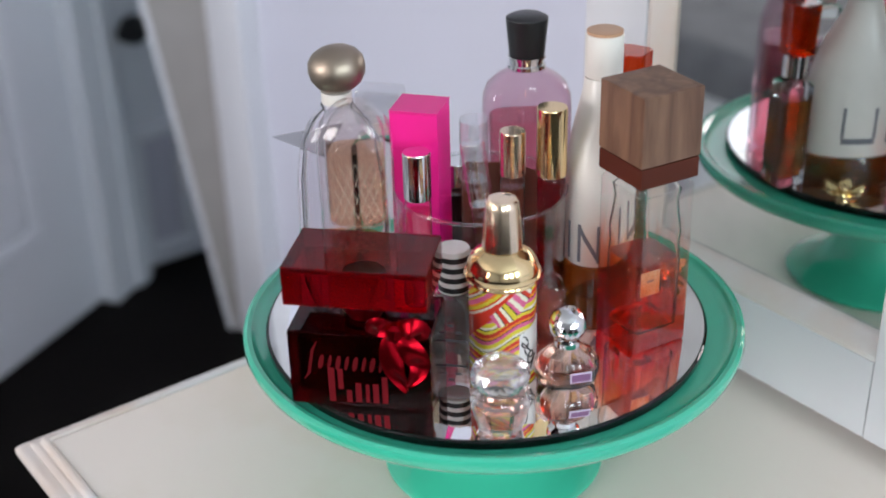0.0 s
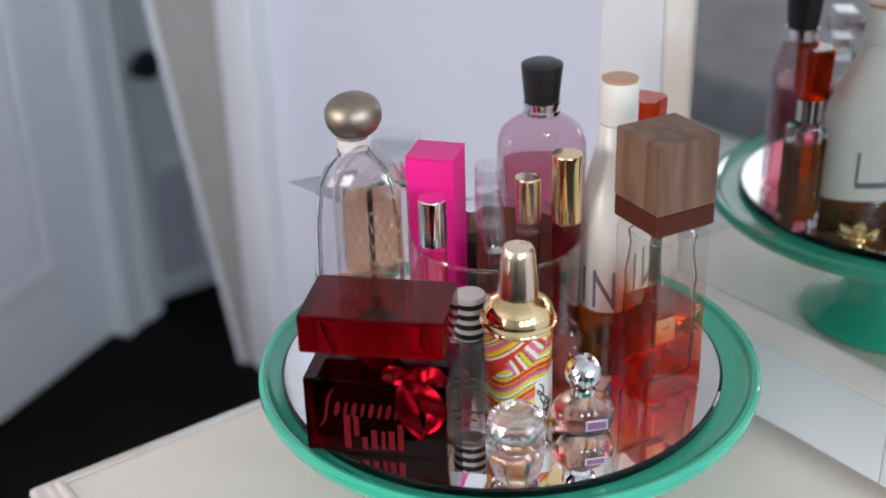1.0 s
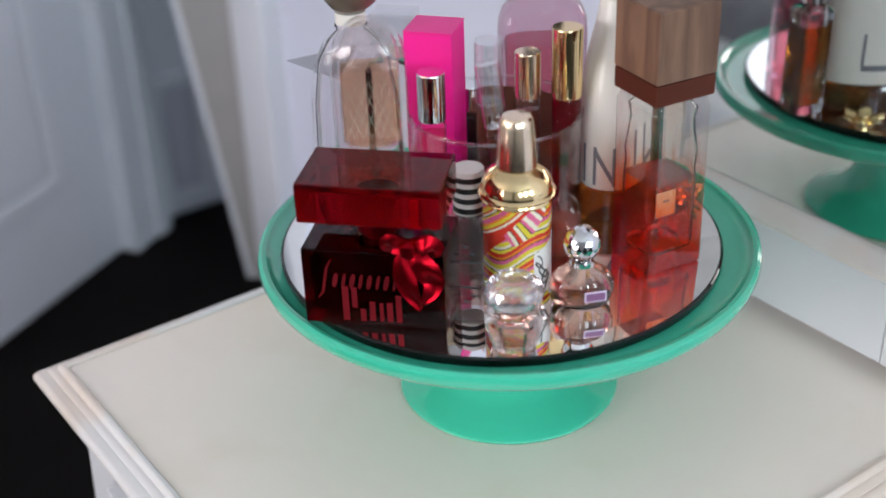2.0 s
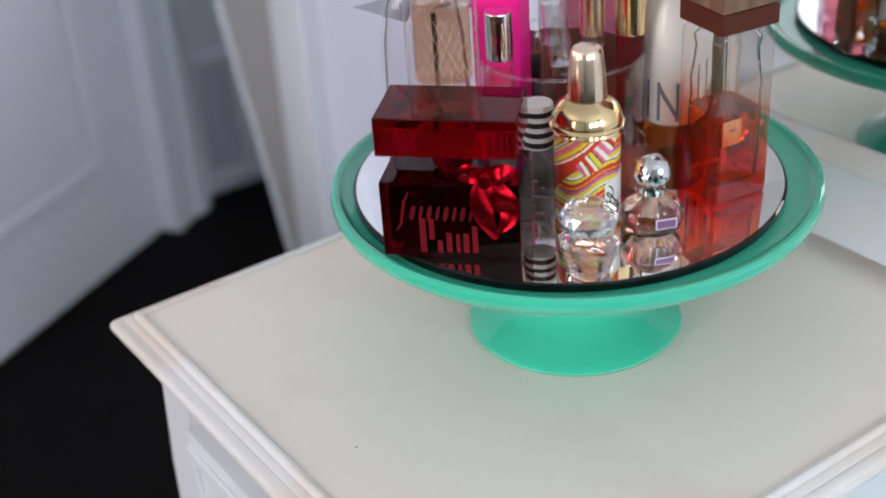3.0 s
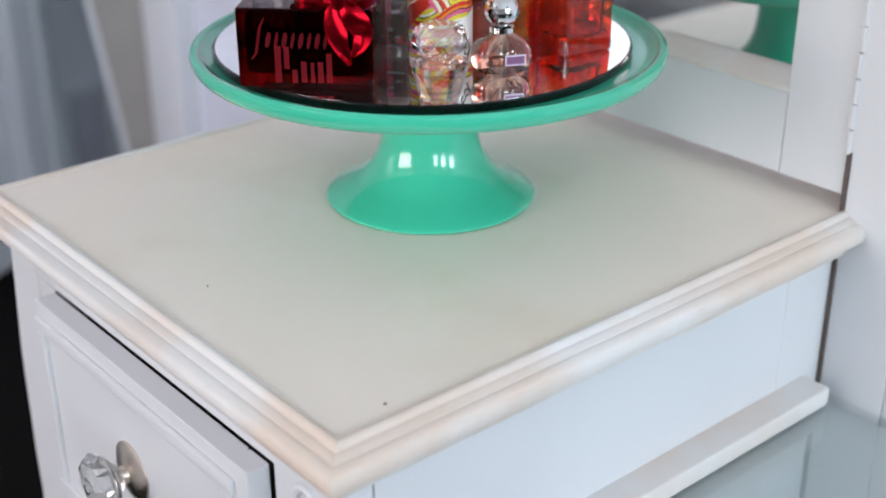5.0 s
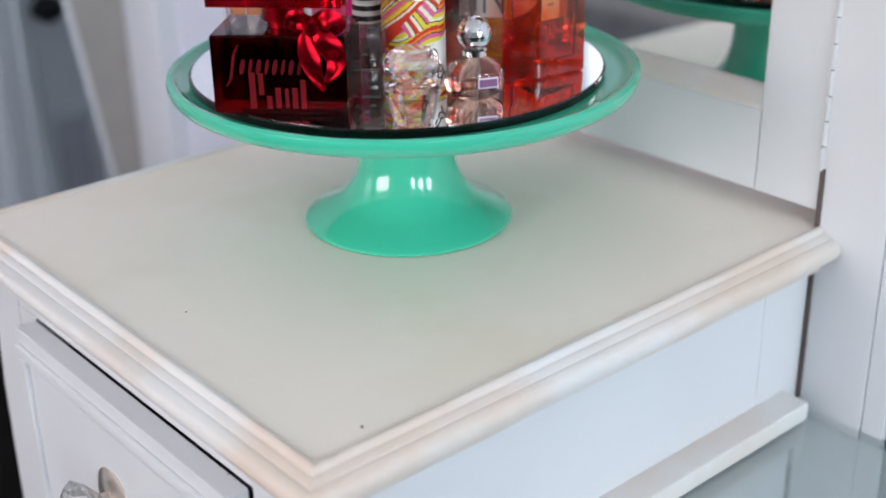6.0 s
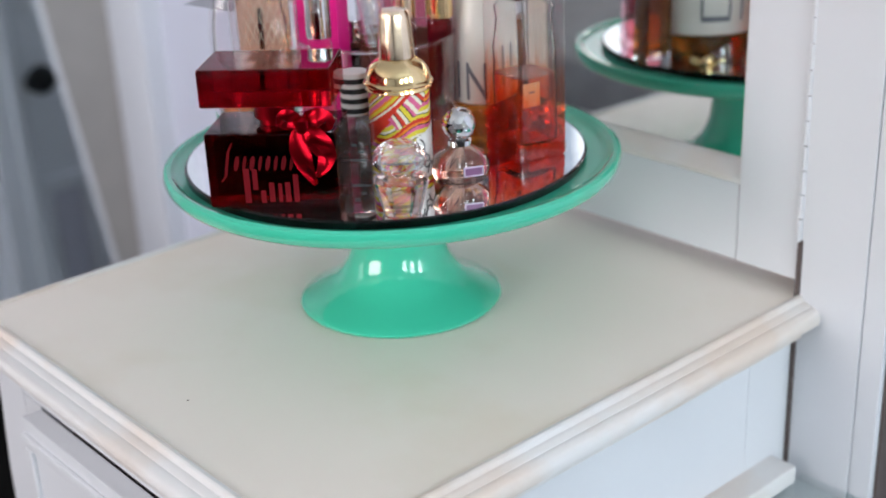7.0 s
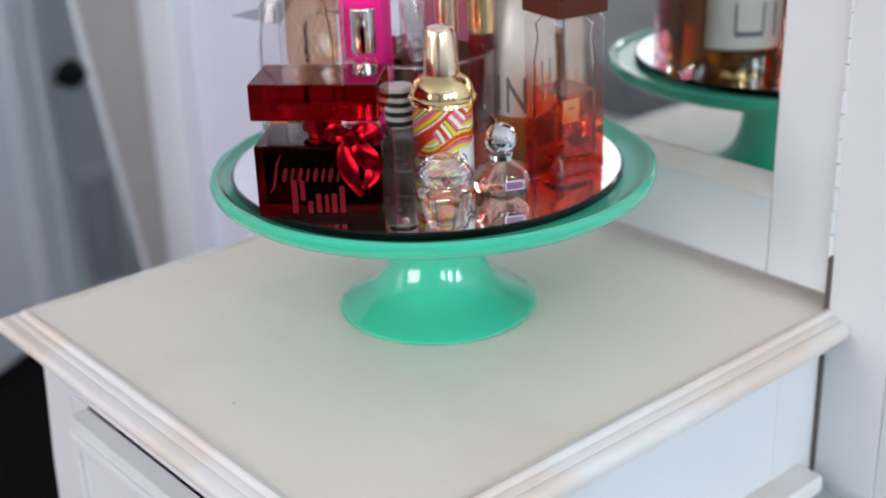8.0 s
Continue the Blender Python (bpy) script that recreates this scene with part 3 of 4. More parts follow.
# rail over the drawers
part("front_rail", block(0.266, 0.026, 0.0160, 0.001, (-0.0055, -0.1903, 0.7160)), M["white"], vanity)
part("front_stile", block(0.0245, 0.026, 0.64, 0.001, (-0.1262, -0.1903, 0.0755)), M["white"], vanity)


def crystal_knob(parent, m):
    """A faceted crystal knob on a chrome rosette; its axis along z."""
    k = part("knob", spun(turned([(0.0200, 0), (0.0200, 0.0012), (0.0150, 0.0036), (0.006, 0.005), (0.0055, 0.009), (0.001, 0.009)], 32), m), M["rosette"], parent, "crystal knob on a polished rosette")
    bm = loft([ring(r, r, 2, 10, z) for r, z in ((0.004, 0.0088), (0.0080, 0.010), (0.0190, 0.0190), (0.0205, 0.0220), (0.0175, 0.0275), (0.009, 0.0300))])
    g = part("crystal", spun(bm, m), M["crystal_knob"], k, "faceted clear crystal", smooth=False)
    s = part("screw", spun(turned([(0.0035, 0.0301), (0.0035, 0.0308), (0.001, 0.0312)], 12), m), M["silver"], k)


def drawer(z0, z1):
    d = part("drawer", block(0.2360, 0.0135, z1 - z0, 0.0012, (0.0058, -0.21055, z0)), M["white"], vanity, "white drawer front with raised border")
    b = bmesh.new()
    xa, xb, za, zb = -0.104, 0.106, z0 + 0.022, z1 - 0.019
    for x, z, w, h in (((xa + xb) / 2, zb, xb - xa + 0.0135, 0.0095), ((xa + xb) / 2, za - 0.0095, xb - xa + 0.0135, 0.0095)):
        block(w, 0.004, h, 0.0018, (x, -0.2182, z), b)
    for x in (xa, xb):
        block(0.0095, 0.004, zb - za, 0.0018, (x, -0.2182, za), b)
    part("border", b, M["white"], d)
    return d


d = drawer(0.566, 0.7154)
crystal_knob(d, pose(-0.003, -0.2172, 0.649, 90, 0, 0) @ Matrix.Scale(0.92, 4))
d = drawer(0.40, 0.560)
crystal_knob(d, pose(0.000, -0.2172, 0.48, 90, 0, 0))
part("side_knob", spun(turned([(0.0105, 0), (0.0110, 0.0012), (0.0096, 0.0030), (0.0046, 0.0040), (0.0044, 0.0085), (0.0070, 0.0100), (0.0092, 0.0130), (0.0090, 0.0165), (0.0064, 0.0190), (0.001, 0.0196)], 28), pose(0.1822, -0.137, 0.672, 90, 0, 90)), M["rosette"], vanity, "small turned metal knob")
part("speck", spun(turned([(0.0009, 0), (0.0007, 0.0004)], 10), pose(0.1744, -0.1716, 0.7600)), M["speck"], vanity, "dark speck")
part("speck", spun(turned([(0.0006, 0), (0.0004, 0.0003)], 10), pose(0.02, -0.172, 0.7600)), M["speck"], vanity, "dark speck")

for x, y, z, r in ((0.1930, -0.2150, 0.7412, 0.0014), (0.1070, -0.2050, 0.7146, 0.0011), (0.0985, -0.2046, 0.7147, 0.0007)):
    part("chip", spun(body([(-0.6 * r, 0.3 * r, 0.3 * r, 2), (0.0, r, 0.7 * r, 2), (0.9 * r, 0.5 * r, 0.4 * r, 2)], 10), pose(x, y, z)), M["speck"], vanity, "dark chip in the paint")

# the lower glass-topped middle of the table
middle = thing("vanity_desk", 0.40, 0.03, 0.0, label="white kneehole desk between pedestals under a glass top", category="desk")
part("ledge", block(0.022, 0.236, 0.0135, 0.0025, (0.1910 - 0.4, 0.037 - 0.03, 0.6375)), M["worn"], middle, "white ledge strip")
part("desk_top", block(0.42, 0.27, 0.022, 0.002, (0.1825 + 0.21 - 0.4, 0.04 - 0.03, 0.6078)), M["white"], middle)
part("apron", block(0.42, 0.02, 0.0998, 0.002, (0.1825 + 0.21 - 0.4, -0.085 - 0.03, 0.508)), M["white"], middle)
part("leg", block(0.04, 0.24, 0.6078, 0.002, (0.58 - 0.4, 0.04 - 0.03, 0)), M["white"], middle)
gt = thing("glass_top", 0.395, 0.036, 0.6303, label="clear glass sheet lying on the white desk", category="glass top")
part("sheet", block(0.396, 0.268, 0.0060, 0.0006, (0, 0, 0)), M["shelf_glass"], gt)
for w, d, x, y in ((0.400, 0.0018, 0, -0.1351), (0.400, 0.0018, 0, 0.1351), (0.0018, 0.268, 0.1991, 0)):
    part("polished_edge", block(w, d, 0.0058, 0.0004, (x, y, 0.0001)), M["pale_edge"], gt, "green polished edge")

# ---------------------------------------------------------------- the upright with its shelves, and the hinged looking glass
hutch = thing("mirror_hutch", 0.21, 0.1865, 0.0, label="white upright hutch with glass shelves behind the desk", category="hutch")
part("upright", block(0.0464, 0.034, 1.55, 0.0012, (0.2062 - 0.21, 0.0, 0.0)), M["white"], hutch, "white upright board")
part("upright_edge", block(0.0152, 0.033, 1.55, 0.0012, (0.2372 - 0.21, 0.0002, 0.0)), M["white"], hutch)
# two solid dark strips in place of the shade in the upright's gaps
part("gap_shade_strip", block(0.0022, 0.026, 1.55, 0, (0.2461 - 0.21, 0.001, 0.0)), M["gap"], hutch, "dark strip for the shaded gap along the upright")
part("gap_shade_strip", block(0.0030, 0.0016, 0.170, 0, (0.1838 - 0.21, 0.1688 - 0.1865, 0.628)), M["gap"], hutch, "dark strip for the shaded gap beside the pedestal")
part("back_board", block(0.42, 0.012, 1.5, 0.001, (0.45 - 0.21, 0.14, 0.0)), M["wall"], hutch)
part("side_board", block(0.012, 0.10, 1.5, 0.001, (0.2500 - 0.21, 0.075, 0.0)), M["wall"], hutch)
for z in (0.6380, 0.6930, 0.86):
    sh = part("shelf", block(0.366, 0.115, 0.006, 0.0008, (0.4400 - 0.21, 0.072, z)), M["shelf_glass"], hutch, "clear glass shelf with green edge")
    part("shelf_edge", block(0.366, 0.002, 0.0055, 0.0004, (0.4400 - 0.21, 0.0128, z + 0.0002)), M["shelf_edge"], sh, "green polished edge")

WING_LEAN = -0.65
wing = thing("wing_mirror", 0.1820, 0.1705 + 0.8 * math.sin(radians(WING_LEAN)), 0.0, 0.0, label="hinged wing mirror in a white painted wooden frame", category="mirror")
wing.matrix_world = wing.matrix_world @ pose(0, 0, 0, WING_LEAN, 0, 0)
WL, WT, WB = -0.2975, 1.34, 0.770
STILE, RAIL = 0.0465, 0.0520
bm = block(STILE, 0.020, WT - WB, 0.0010, (-STILE / 2, 0.010, WB))
part("stile", bm, M["white"], wing, "white stile at the hinges")
part("stile", block(0.056, 0.020, WT - WB, 0.002, (WL + 0.028, 0.010, WB)), M["white"], wing)
wi = -STILE - 0.0003 - (WL + 0.0564)
part("rail", block(wi, 0.020, RAIL, 0.0010, ((-STILE - 0.0003 + WL + 0.0564) / 2, 0.0103, WB)), M["white"], wing)
part("rail", block(wi, 0.020, 0.05, 0.002, ((-STILE - 0.0003 + WL + 0.0564) / 2, 0.0104, WT - 0.05)), M["white"], wing)
# sloping inner moulding
xa, xb, za, zb = WL + 0.0562, -STILE - 0.0001, WB + RAIL - 0.0002, WT - 0.0498
def frame_ring(o, y):
    return [(xa + o, y, za + o), (xb - 0.2 * o, y, za + o), (xb - 0.2 * o, y, zb - o), (xa + o, y, zb - o)]
part("bevel_moulding", loft([frame_ring(-0.001, 0.018), frame_ring(0.0002, 0.0012), frame_ring(0.003, 0.0010), frame_ring(0.012, 0.0085), frame_ring(0.0135, 0.012), frame_ring(0.0135, 0.018)], close=True), M["worn"], wing, "worn white inner moulding")
part("mirror_glass", block(xb - xa - 0.0160, 0.003, zb - za - 0.0268, 0.0004, ((xa + xb) / 2 + 0.0054, 0.0145, za + 0.0134)), M["old_mirror"], wing, "silvered looking glass", smooth=False)
part("back_panel", block(0.27, 0.004, 0.54, 0.001, ((xa + xb) / 2, 0.0225, WB + 0.012)), M["brown_card"], wing)
hinge = part("piano_hinge", block(0.0030, 0.0012, 0.528, 0.0003, (0.0005, 0.0006, 0.797)), M["white"], wing, "painted piano hinge")
for k in range(34):
    part("knuckle", loft([ring(0.0021, 0.0021, 2, 10, 0.797 + k * 0.0155 + o, 0.0005, -0.0012) for o in (0, 0.0146)]), M["white"], hinge)

# ---------------------------------------------------------------- the cake stand
stand = thing("cake_stand", 0.0, 0.0, TOP + 0.0003, label="mint green glazed cake stand on a flared foot", category="cake stand")
zr = 0.8559 - TOP
part("foot", turned([(0.0600, 0.0), (0.0638, 0.0004), (0.0645, 0.0016), (0.0636, 0.0030), (0.0600, 0.0050), (0.0538, 0.0086), (0.0470, 0.0122), (0.0420, 0.0158), (0.0378, 0.0205), (0.0345, 0.0255),
                      (0.0318, 0.0315), (0.0298, 0.0390), (0.0288, 0.0480), (0.0286, 0.0570), (0.0294, 0.0660), (0.0320, 0.0740), (0.0370, 0.0795), (0.0460, 0.0825)], 72), M["mint"], stand, "flared mint green foot")
pl = [(0.030, zr - 0.0140), (0.070, zr - 0.0138), (0.105, zr - 0.0122), (0.125, zr - 0.0095), (0.1330, zr - 0.0080), (0.1365, zr - 0.0066), (0.1388, zr - 0.0040), (0.1400, zr - 0.0002),
      (0.1394, zr + 0.0026), (0.1374, zr + 0.0038), (0.1350, zr + 0.0034), (0.1332, zr + 0.0016), (0.1310, zr + 0.0004), (0.1270, zr - 0.0002), (0.110, zr - 0.0004), (0.030, zr - 0.0004)]
part("plate", turned(pl, 128), M["mint"], stand, "mint green plate with a rolled rim")
tray = thing("mirror_tray", 0.0010, -0.0058, 0.8560, label="round mirror with dark polished edge lying on the cake plate", category="mirror tray")
part("edge", turned([(0.1208, 0.0), (0.1218, 0.0005), (0.1222, 0.0012), (0.1222, 0.0044), (0.1214, 0.0052), (0.02, 0.0052)], 128), M["mirror_edge"], tray, "dark green glass edge")
part("mirror", turned([(0.1206, 0.0052), (0.1206, 0.00525), (0.1100, 0.0056), (0.02, 0.0056)], 128), M["mirror"], tray, "silvered mirror face", smooth=False)
D = 0.8618

# ---------------------------------------------------------------- the bottles on the tray
def bars(rows, y, material, parent, name="print"):
    """Plain bars of print on a face that looks along -y: rows of x, z, width, height."""
    b = bmesh.new()
    for x, z, w, h in rows:
        block(w, 0.0003, h, 0, (x, y, z), b)
    return tagged(part(name, b, material, parent, smooth=False), kind="stuff")


# red glass bottle with a slab cap and a foil bow
b = thing("perfume_bottle", 0.0207, -0.0972, D, 43.5, label="square dark red glass perfume bottle with slab cap and foil bow", category="perfume bottle")
jar = part("body", block(0.0715, 0.043, 0.0420, 0.0012, (0.0006, 0, 0)), M["red_dark"], b, "dark red glass block")
part("thick_base", block(0.064, 0.036, 0.032, 0.002, (0.0006, 0.0, 0.0060)), M["dark_wine"], jar, "dark red perfume")
part("neck", turned([(0.0085, 0.0422), (0.0085, 0.0455), (0.0110, 0.0460), (0.0110, 0.0556), (0.006, 0.0560)], 32), M["red_foil"], b, "shiny red neck")
part("cap", block(0.0712, 0.043, 0.0208, 0.0010, (0, 0, 0.0562)), M["red"], b, "clear red slab cap")
# its two lines of print as plain strokes
def flat_stroke(pts, w, bm3, y=-0.0217):
    """A flat stroke that faces -y, its ends drawn thin."""
    rr2 = []
    for k, (x, z) in enumerate(pts):
        h = w * (0.45 if k in (0, len(pts) - 1) else 1.0) / 2
        rr2.append([(x - h, y, z), (x + h, y, z), (x + h, y + 0.0004, z), (x - h, y + 0.0004, z)])
    return loft(rr2, bm=bm3)


bm = flat_stroke([(-0.0275, 0.0150), (-0.0250, 0.0185), (-0.0225, 0.0320), (-0.0200, 0.0370)], 0.0014, bmesh.new())
for k in range(8):
    x = -0.0185 + 0.0043 * k
    flat_stroke([(x - 0.0008, 0.0215), (x - 0.0004, 0.0235), (x + 0.0004, 0.0275), (x + 0.0008, 0.0295)], 0.0017 if k % 2 else 0.0024, bm)
tagged(part("print", bm, M["red_ink"], jar, smooth=False), kind="stuff")
bm = bmesh.new()
for x, z0, z1, w in ((-0.0138, 0.0030, 0.0225, 0.0032), (-0.0092, 0.0105, 0.0222, 0.0026), (-0.0052, 0.0030, 0.0100, 0.0026), (-0.0004, 0.0035, 0.0145, 0.0028), (0.0042, 0.0035, 0.0140, 0.0018), (0.0084, 0.0035, 0.0145, 0.0028), (0.0130, 0.0035, 0.0190, 0.0028)):
    block(w, 0.0004, z1 - z0, 0, (x, -0.0217, z0), bm)
tagged(part("print", bm, M["print_red"], jar, smooth=False), kind="stuff")
# bow: crumpled foil loops, a knot and tails
def ribbon(points, widths, parent, name, seed=0):
    bm2 = bmesh.new()
    raw, rnd = [Vector(p) for p in points], random.Random(seed)
    pts, ws = [], []
    for k in range(len(raw) - 1):
        a, p, q, c = raw[max(k - 1, 0)], raw[k], raw[k + 1], raw[min(k + 2, len(raw) - 1)]
        for j in range(4):
            u = j / 4
            pts.append(0.5 * (2 * p + (q - a) * u + (2 * a - 5 * p + 4 * q - c) * u * u + (3 * p - a - 3 * q + c) * u ** 3))
            ws.append(widths[k] + (widths[k + 1] - widths[k]) * u)
    pts.append(raw[-1])
    ws.append(widths[-1])
    rows, n = [], 6
    for k, p in enumerate(pts):
        tq = (pts[min(k + 1, len(pts) - 1)] - pts[max(k - 1, 0)]).normalized()
        side = tq.cross(Vector((0.15, -1, 0.2))).normalized()
        nn = side.cross(tq).normalized()
        line = [p + side * (ws[k] * (j / n - 0.5)) + nn * (0.0008 * math.sin(j * 0.9 + k * 0.30 + seed) + rnd.uniform(-0.00004, 0.00004)) for j in range(n + 1)]
        rows.append([q + nn * 0.0002 for q in line] + [q - nn * 0.0002 for q in line[::-1]])
    loft(rows, bm=bm2)
    return part(name, bm2, M["red_foil"], parent)


bow = thing("ribbon_bow", 0.0, 0.0, 0.0, label="shiny red foil ribbon bow")
bow.parent = b
bow.matrix_world = b.matrix_world @ pose(0.0205, -0.0245, 0.0480)
ribbon([(0, 0, 0), (-0.003, -0.004, 0.003), (-0.007, -0.006, 0.005), (-0.0095, -0.003, 0.003), (-0.006, 0.000, 0.000), (0, 0.0005, 0)], [0.004, 0.008, 0.010, 0.009, 0.007, 0.004], bow, "loop", 1)
ribbon([(0, 0, 0), (0.004, -0.004, 0.004), (0.009, -0.006, 0.005), (0.0125, -0.003, 0.002), (0.008, 0.0005, -0.001), (0, 0.0005, 0)], [0.004, 0.008, 0.011, 0.010, 0.008, 0.004], bow, "loop", 2)
ribbon([(0, -0.001, 0), (-0.002, -0.003, -0.006), (-0.002, -0.004, -0.013), (-0.0005, -0.0045, -0.020), (0.0020, -0.003, -0.027), (0.0045, -0.002, -0.033)], [0.005, 0.010, 0.0115, 0.0095, 0.006, 0.0015], bow, "tail", 3)
ribbon([(0.001, -0.002, 0), (0.0055, -0.005, -0.004), (0.0098, -0.005, -0.0105), (0.0118, -0.0035, -0.0165), (0.0100, -0.005, -0.022), (0.0060, -0.0055, -0.0275)], [0.005, 0.010, 0.0120, 0.010, 0.007, 0.002], bow, "tail", 4)
part("knot", spun(body([(-0.0045, 0.002, 0.002, 2), (-0.003, 0.0042, 0.0035, 2.4), (0.003, 0.0045, 0.0040, 2.4), (0.005, 0.002, 0.002, 2)], 20), pose(0, -0.002, 0.0)), M["red_foil"], bow)
for o in bow.children:
    o.name = "bow_" + o.name

# arched bottle with champagne perfume
b = thing("perfume_bottle", -0.0200, -0.0720, D, 56, label="arched eight-sided clear glass bottle with champagne perfume", category="perfume bottle")


def octagon(hx, hy, z, cut=0.42, soft=0.12):
    """An eight-sided outline with softened corners."""
    pts = []
    cx, cy = hx * cut, hy * cut
    raw = [(hx, -hy + cy), (hx, hy - cy), (hx - cx, hy), (-hx + cx, hy), (-hx, hy - cy), (-hx, -hy + cy), (-hx + cx, -hy), (hx - cx, -hy)]
    for k, (x, y) in enumerate(raw):
        for j in (k - 1, (k + 1) % 8):
            pts.append((x + (raw[j][0] - x) * soft, y + (raw[j][1] - y) * soft, z))
    return pts


outside = [(0.0, 0.0175, 0.0125), (0.0015, 0.0190, 0.0138), (0.1085, 0.0192, 0.0140), (0.1165, 0.0188, 0.0137), (0.1230, 0.0172, 0.0127), (0.1285, 0.0142, 0.0110), (0.1325, 0.0105, 0.0090), (0.1352, 0.0068, 0.0066), (0.1362, 0.0030, 0.0030)]
inside = [(0.1335, 0.0020, 0.0020), (0.1325, 0.0062, 0.0055), (0.1290, 0.0102, 0.0075), (0.1225, 0.0140, 0.0100), (0.1150, 0.0152, 0.0108), (0.0720, 0.0152, 0.0108), (0.0690, 0.0120, 0.0085)]
part("body", loft([octagon(hx, hy, z) for z, hx, hy in outside + inside]), M["thin_glass"], b, "clear arched glass with eight flat sides")
part("perfume", loft([octagon(hx, hy, z, 0.5) for z, hx, hy in ((0.0698, 0.0115, 0.0080), (0.0728, 0.0146, 0.0102), (0.1110, 0.0146, 0.0102), (0.1113, 0.0140, 0.0098))]), M["champagne"], b, "champagne coloured perfume")
bm = bmesh.new()
for k in range(-3, 4):
    for sx in (-1, 1):
        x0, x1 = 0.0042 * k, 0.0042 * k + sx * 0.0125
        u = min(1.0, (0.0108 - x0 * sx) / 0.0125)
        if u > 0.1:
            tube([(x0, -0.01412, 0.0775), (x0 + (x1 - x0) * u, -0.01412, 0.0775 + 0.0300 * u)], 0.00008, 5, bm)
for k in range(4):
    q = Vector((0.0121, -0.0133, 0.078 + 0.0085 * k))
    tube([q + Vector((0.0002, -0.0003, 0)), q + Vector((0.0058, 0.0040, 0.0065))], 0.00008, 5, bm)
part("etching", bm, M["ink_cream"], b, "fine etched gold lines")

# tall bottle with a bronze egg-shaped cap
b = thing("perfume_bottle", -0.0634, -0.0542, D, 50, label="tall clear glass perfume bottle with satin bronze egg-shaped cap", category="perfume bottle")
part("body", shell([(0.0, 0.0230, 0.0150, 3), (0.003, 0.0250, 0.0165, 3), (0.045, 0.0252, 0.0165, 3), (0.075, 0.0242, 0.0160, 3), (0.097, 0.0210, 0.0145, 2.8), (0.107, 0.0160, 0.0125, 2.5),
                   (0.114, 0.0100, 0.0098, 2.1), (0.118, 0.0085, 0.0085, 2)], 0.0026, 0.006, 64), M["bottle_lilac"], b, "lilac-tinted clear glass")
part("perfume", body([(0.007, 0.0180, 0.011, 3), (0.0090, 0.0205, 0.0125, 3), (0.036, 0.0205, 0.0125, 3), (0.0365, 0.0200, 0.0122, 3)], 48), M["orange"], b, "orange perfume")
part("neck", turned([(0.0082, 0.1182), (0.0082, 0.1246), (0.003, 0.1248)], 32), M["milk"], b, "frosted neck")
part("cap", spun(body([(-0.0135, 0.005, 0.005, 2), (-0.0126, 0.0086, 0.0086, 2), (-0.010, 0.0120, 0.012, 2), (-0.005, 0.0147, 0.0142, 2), (0.0, 0.0154, 0.0148, 2), (0.005, 0.0147, 0.014, 2),
                       (0.009, 0.0120, 0.0115, 2), (0.0115, 0.0082, 0.008, 2), (0.0128, 0.0045, 0.0045, 2), (0.0133, 0.001, 0.001, 2)], 56), pose(0.001, 0, 0.1375, 0, -6, 0) @ Matrix.Diagonal((1.0, 1.0, 0.90, 1))), M["bronze"], b, "satin bronze cap")

# small bottle with a clear square cap
b = thing("perfume_bottle", -0.0820, -0.0140, D, 40, label="clear glass perfume bottle with square clear cap", category="perfume bottle")
part("body", body([(0.0, 0.0160, 0.0110, 8), (0.002, 0.0172, 0.012, 8), (0.077, 0.0172, 0.012, 8), (0.081, 0.014, 0.010, 6), (0.084, 0.006, 0.006, 2)], 48), M["bottle"], b)
part("cap", block(0.026, 0.018, 0.020, 0.0022, (0.0, 0, 0.0915)), M["clear_cap"], b, "clear square cap")
part("neck", turned([(0.006, 0.0842), (0.006, 0.0912), (0.002, 0.0913)], 24), M["milk"], b)

# grey card behind the bottles
bm = loft([[(0.0, 0.0, 0.0), (0.044, 0.000, 0.000), (0.040, 0.018, 0.013)], [(0.0, 0.0, 0.0005), (0.044, 0.000, 0.0005), (0.040, 0.018, 0.0135)]])
solo("gift_tag", bm, M["card"], pose(-0.1185, -0.0650, 0.9445, 0, 0, 10), label="grey card tag tucked behind the bottles", category="tag")

# hot pink box
b = thing("perfume_box", -0.0427, -0.0151, D + 0.0036, 38, label="tall hot pink cardboard perfume box", category="box")
part("carton", block(0.0268, 0.0260, 0.1085, 0.0006, (0, 0, 0)), M["pink_card"], b)
part("lid", block(0.0272, 0.0264, 0.0009, 0.0003, (0, 0.0, 0.1087)), M["pink_card"], b, "folded pink lid flap")

# clear tumbler with roll-on perfumes
CUP = (-0.0196, 0.0079)
cup = thing("tumbler", CUP[0], CUP[1], D, label="clear plastic tumbler holding roll-on perfumes", category="tumbler")
part("wall", hollow([(0.0462, 0.0), (0.0472, 0.001), (0.0482, 0.0645), (0.0478, 0.0652), (0.0472, 0.0645), (0.0463, 0.004), (0.030, 0.0032), (0.004, 0.0032), (0.004, 0.0005), (0.030, 0.0004)], 80), M["clear"], cup)
part("rim", spun(loft([ring(0.0477 + 0.0009 * math.cos(a), 0.0477 + 0.0009 * math.cos(a), 2, 80, 0.0652 + 0.0009 * math.sin(a)) for a in [2 * math.pi * k / 10 for k in range(10)]], close=True), Matrix()), M["crystal"], cup, "clear rounded rim")


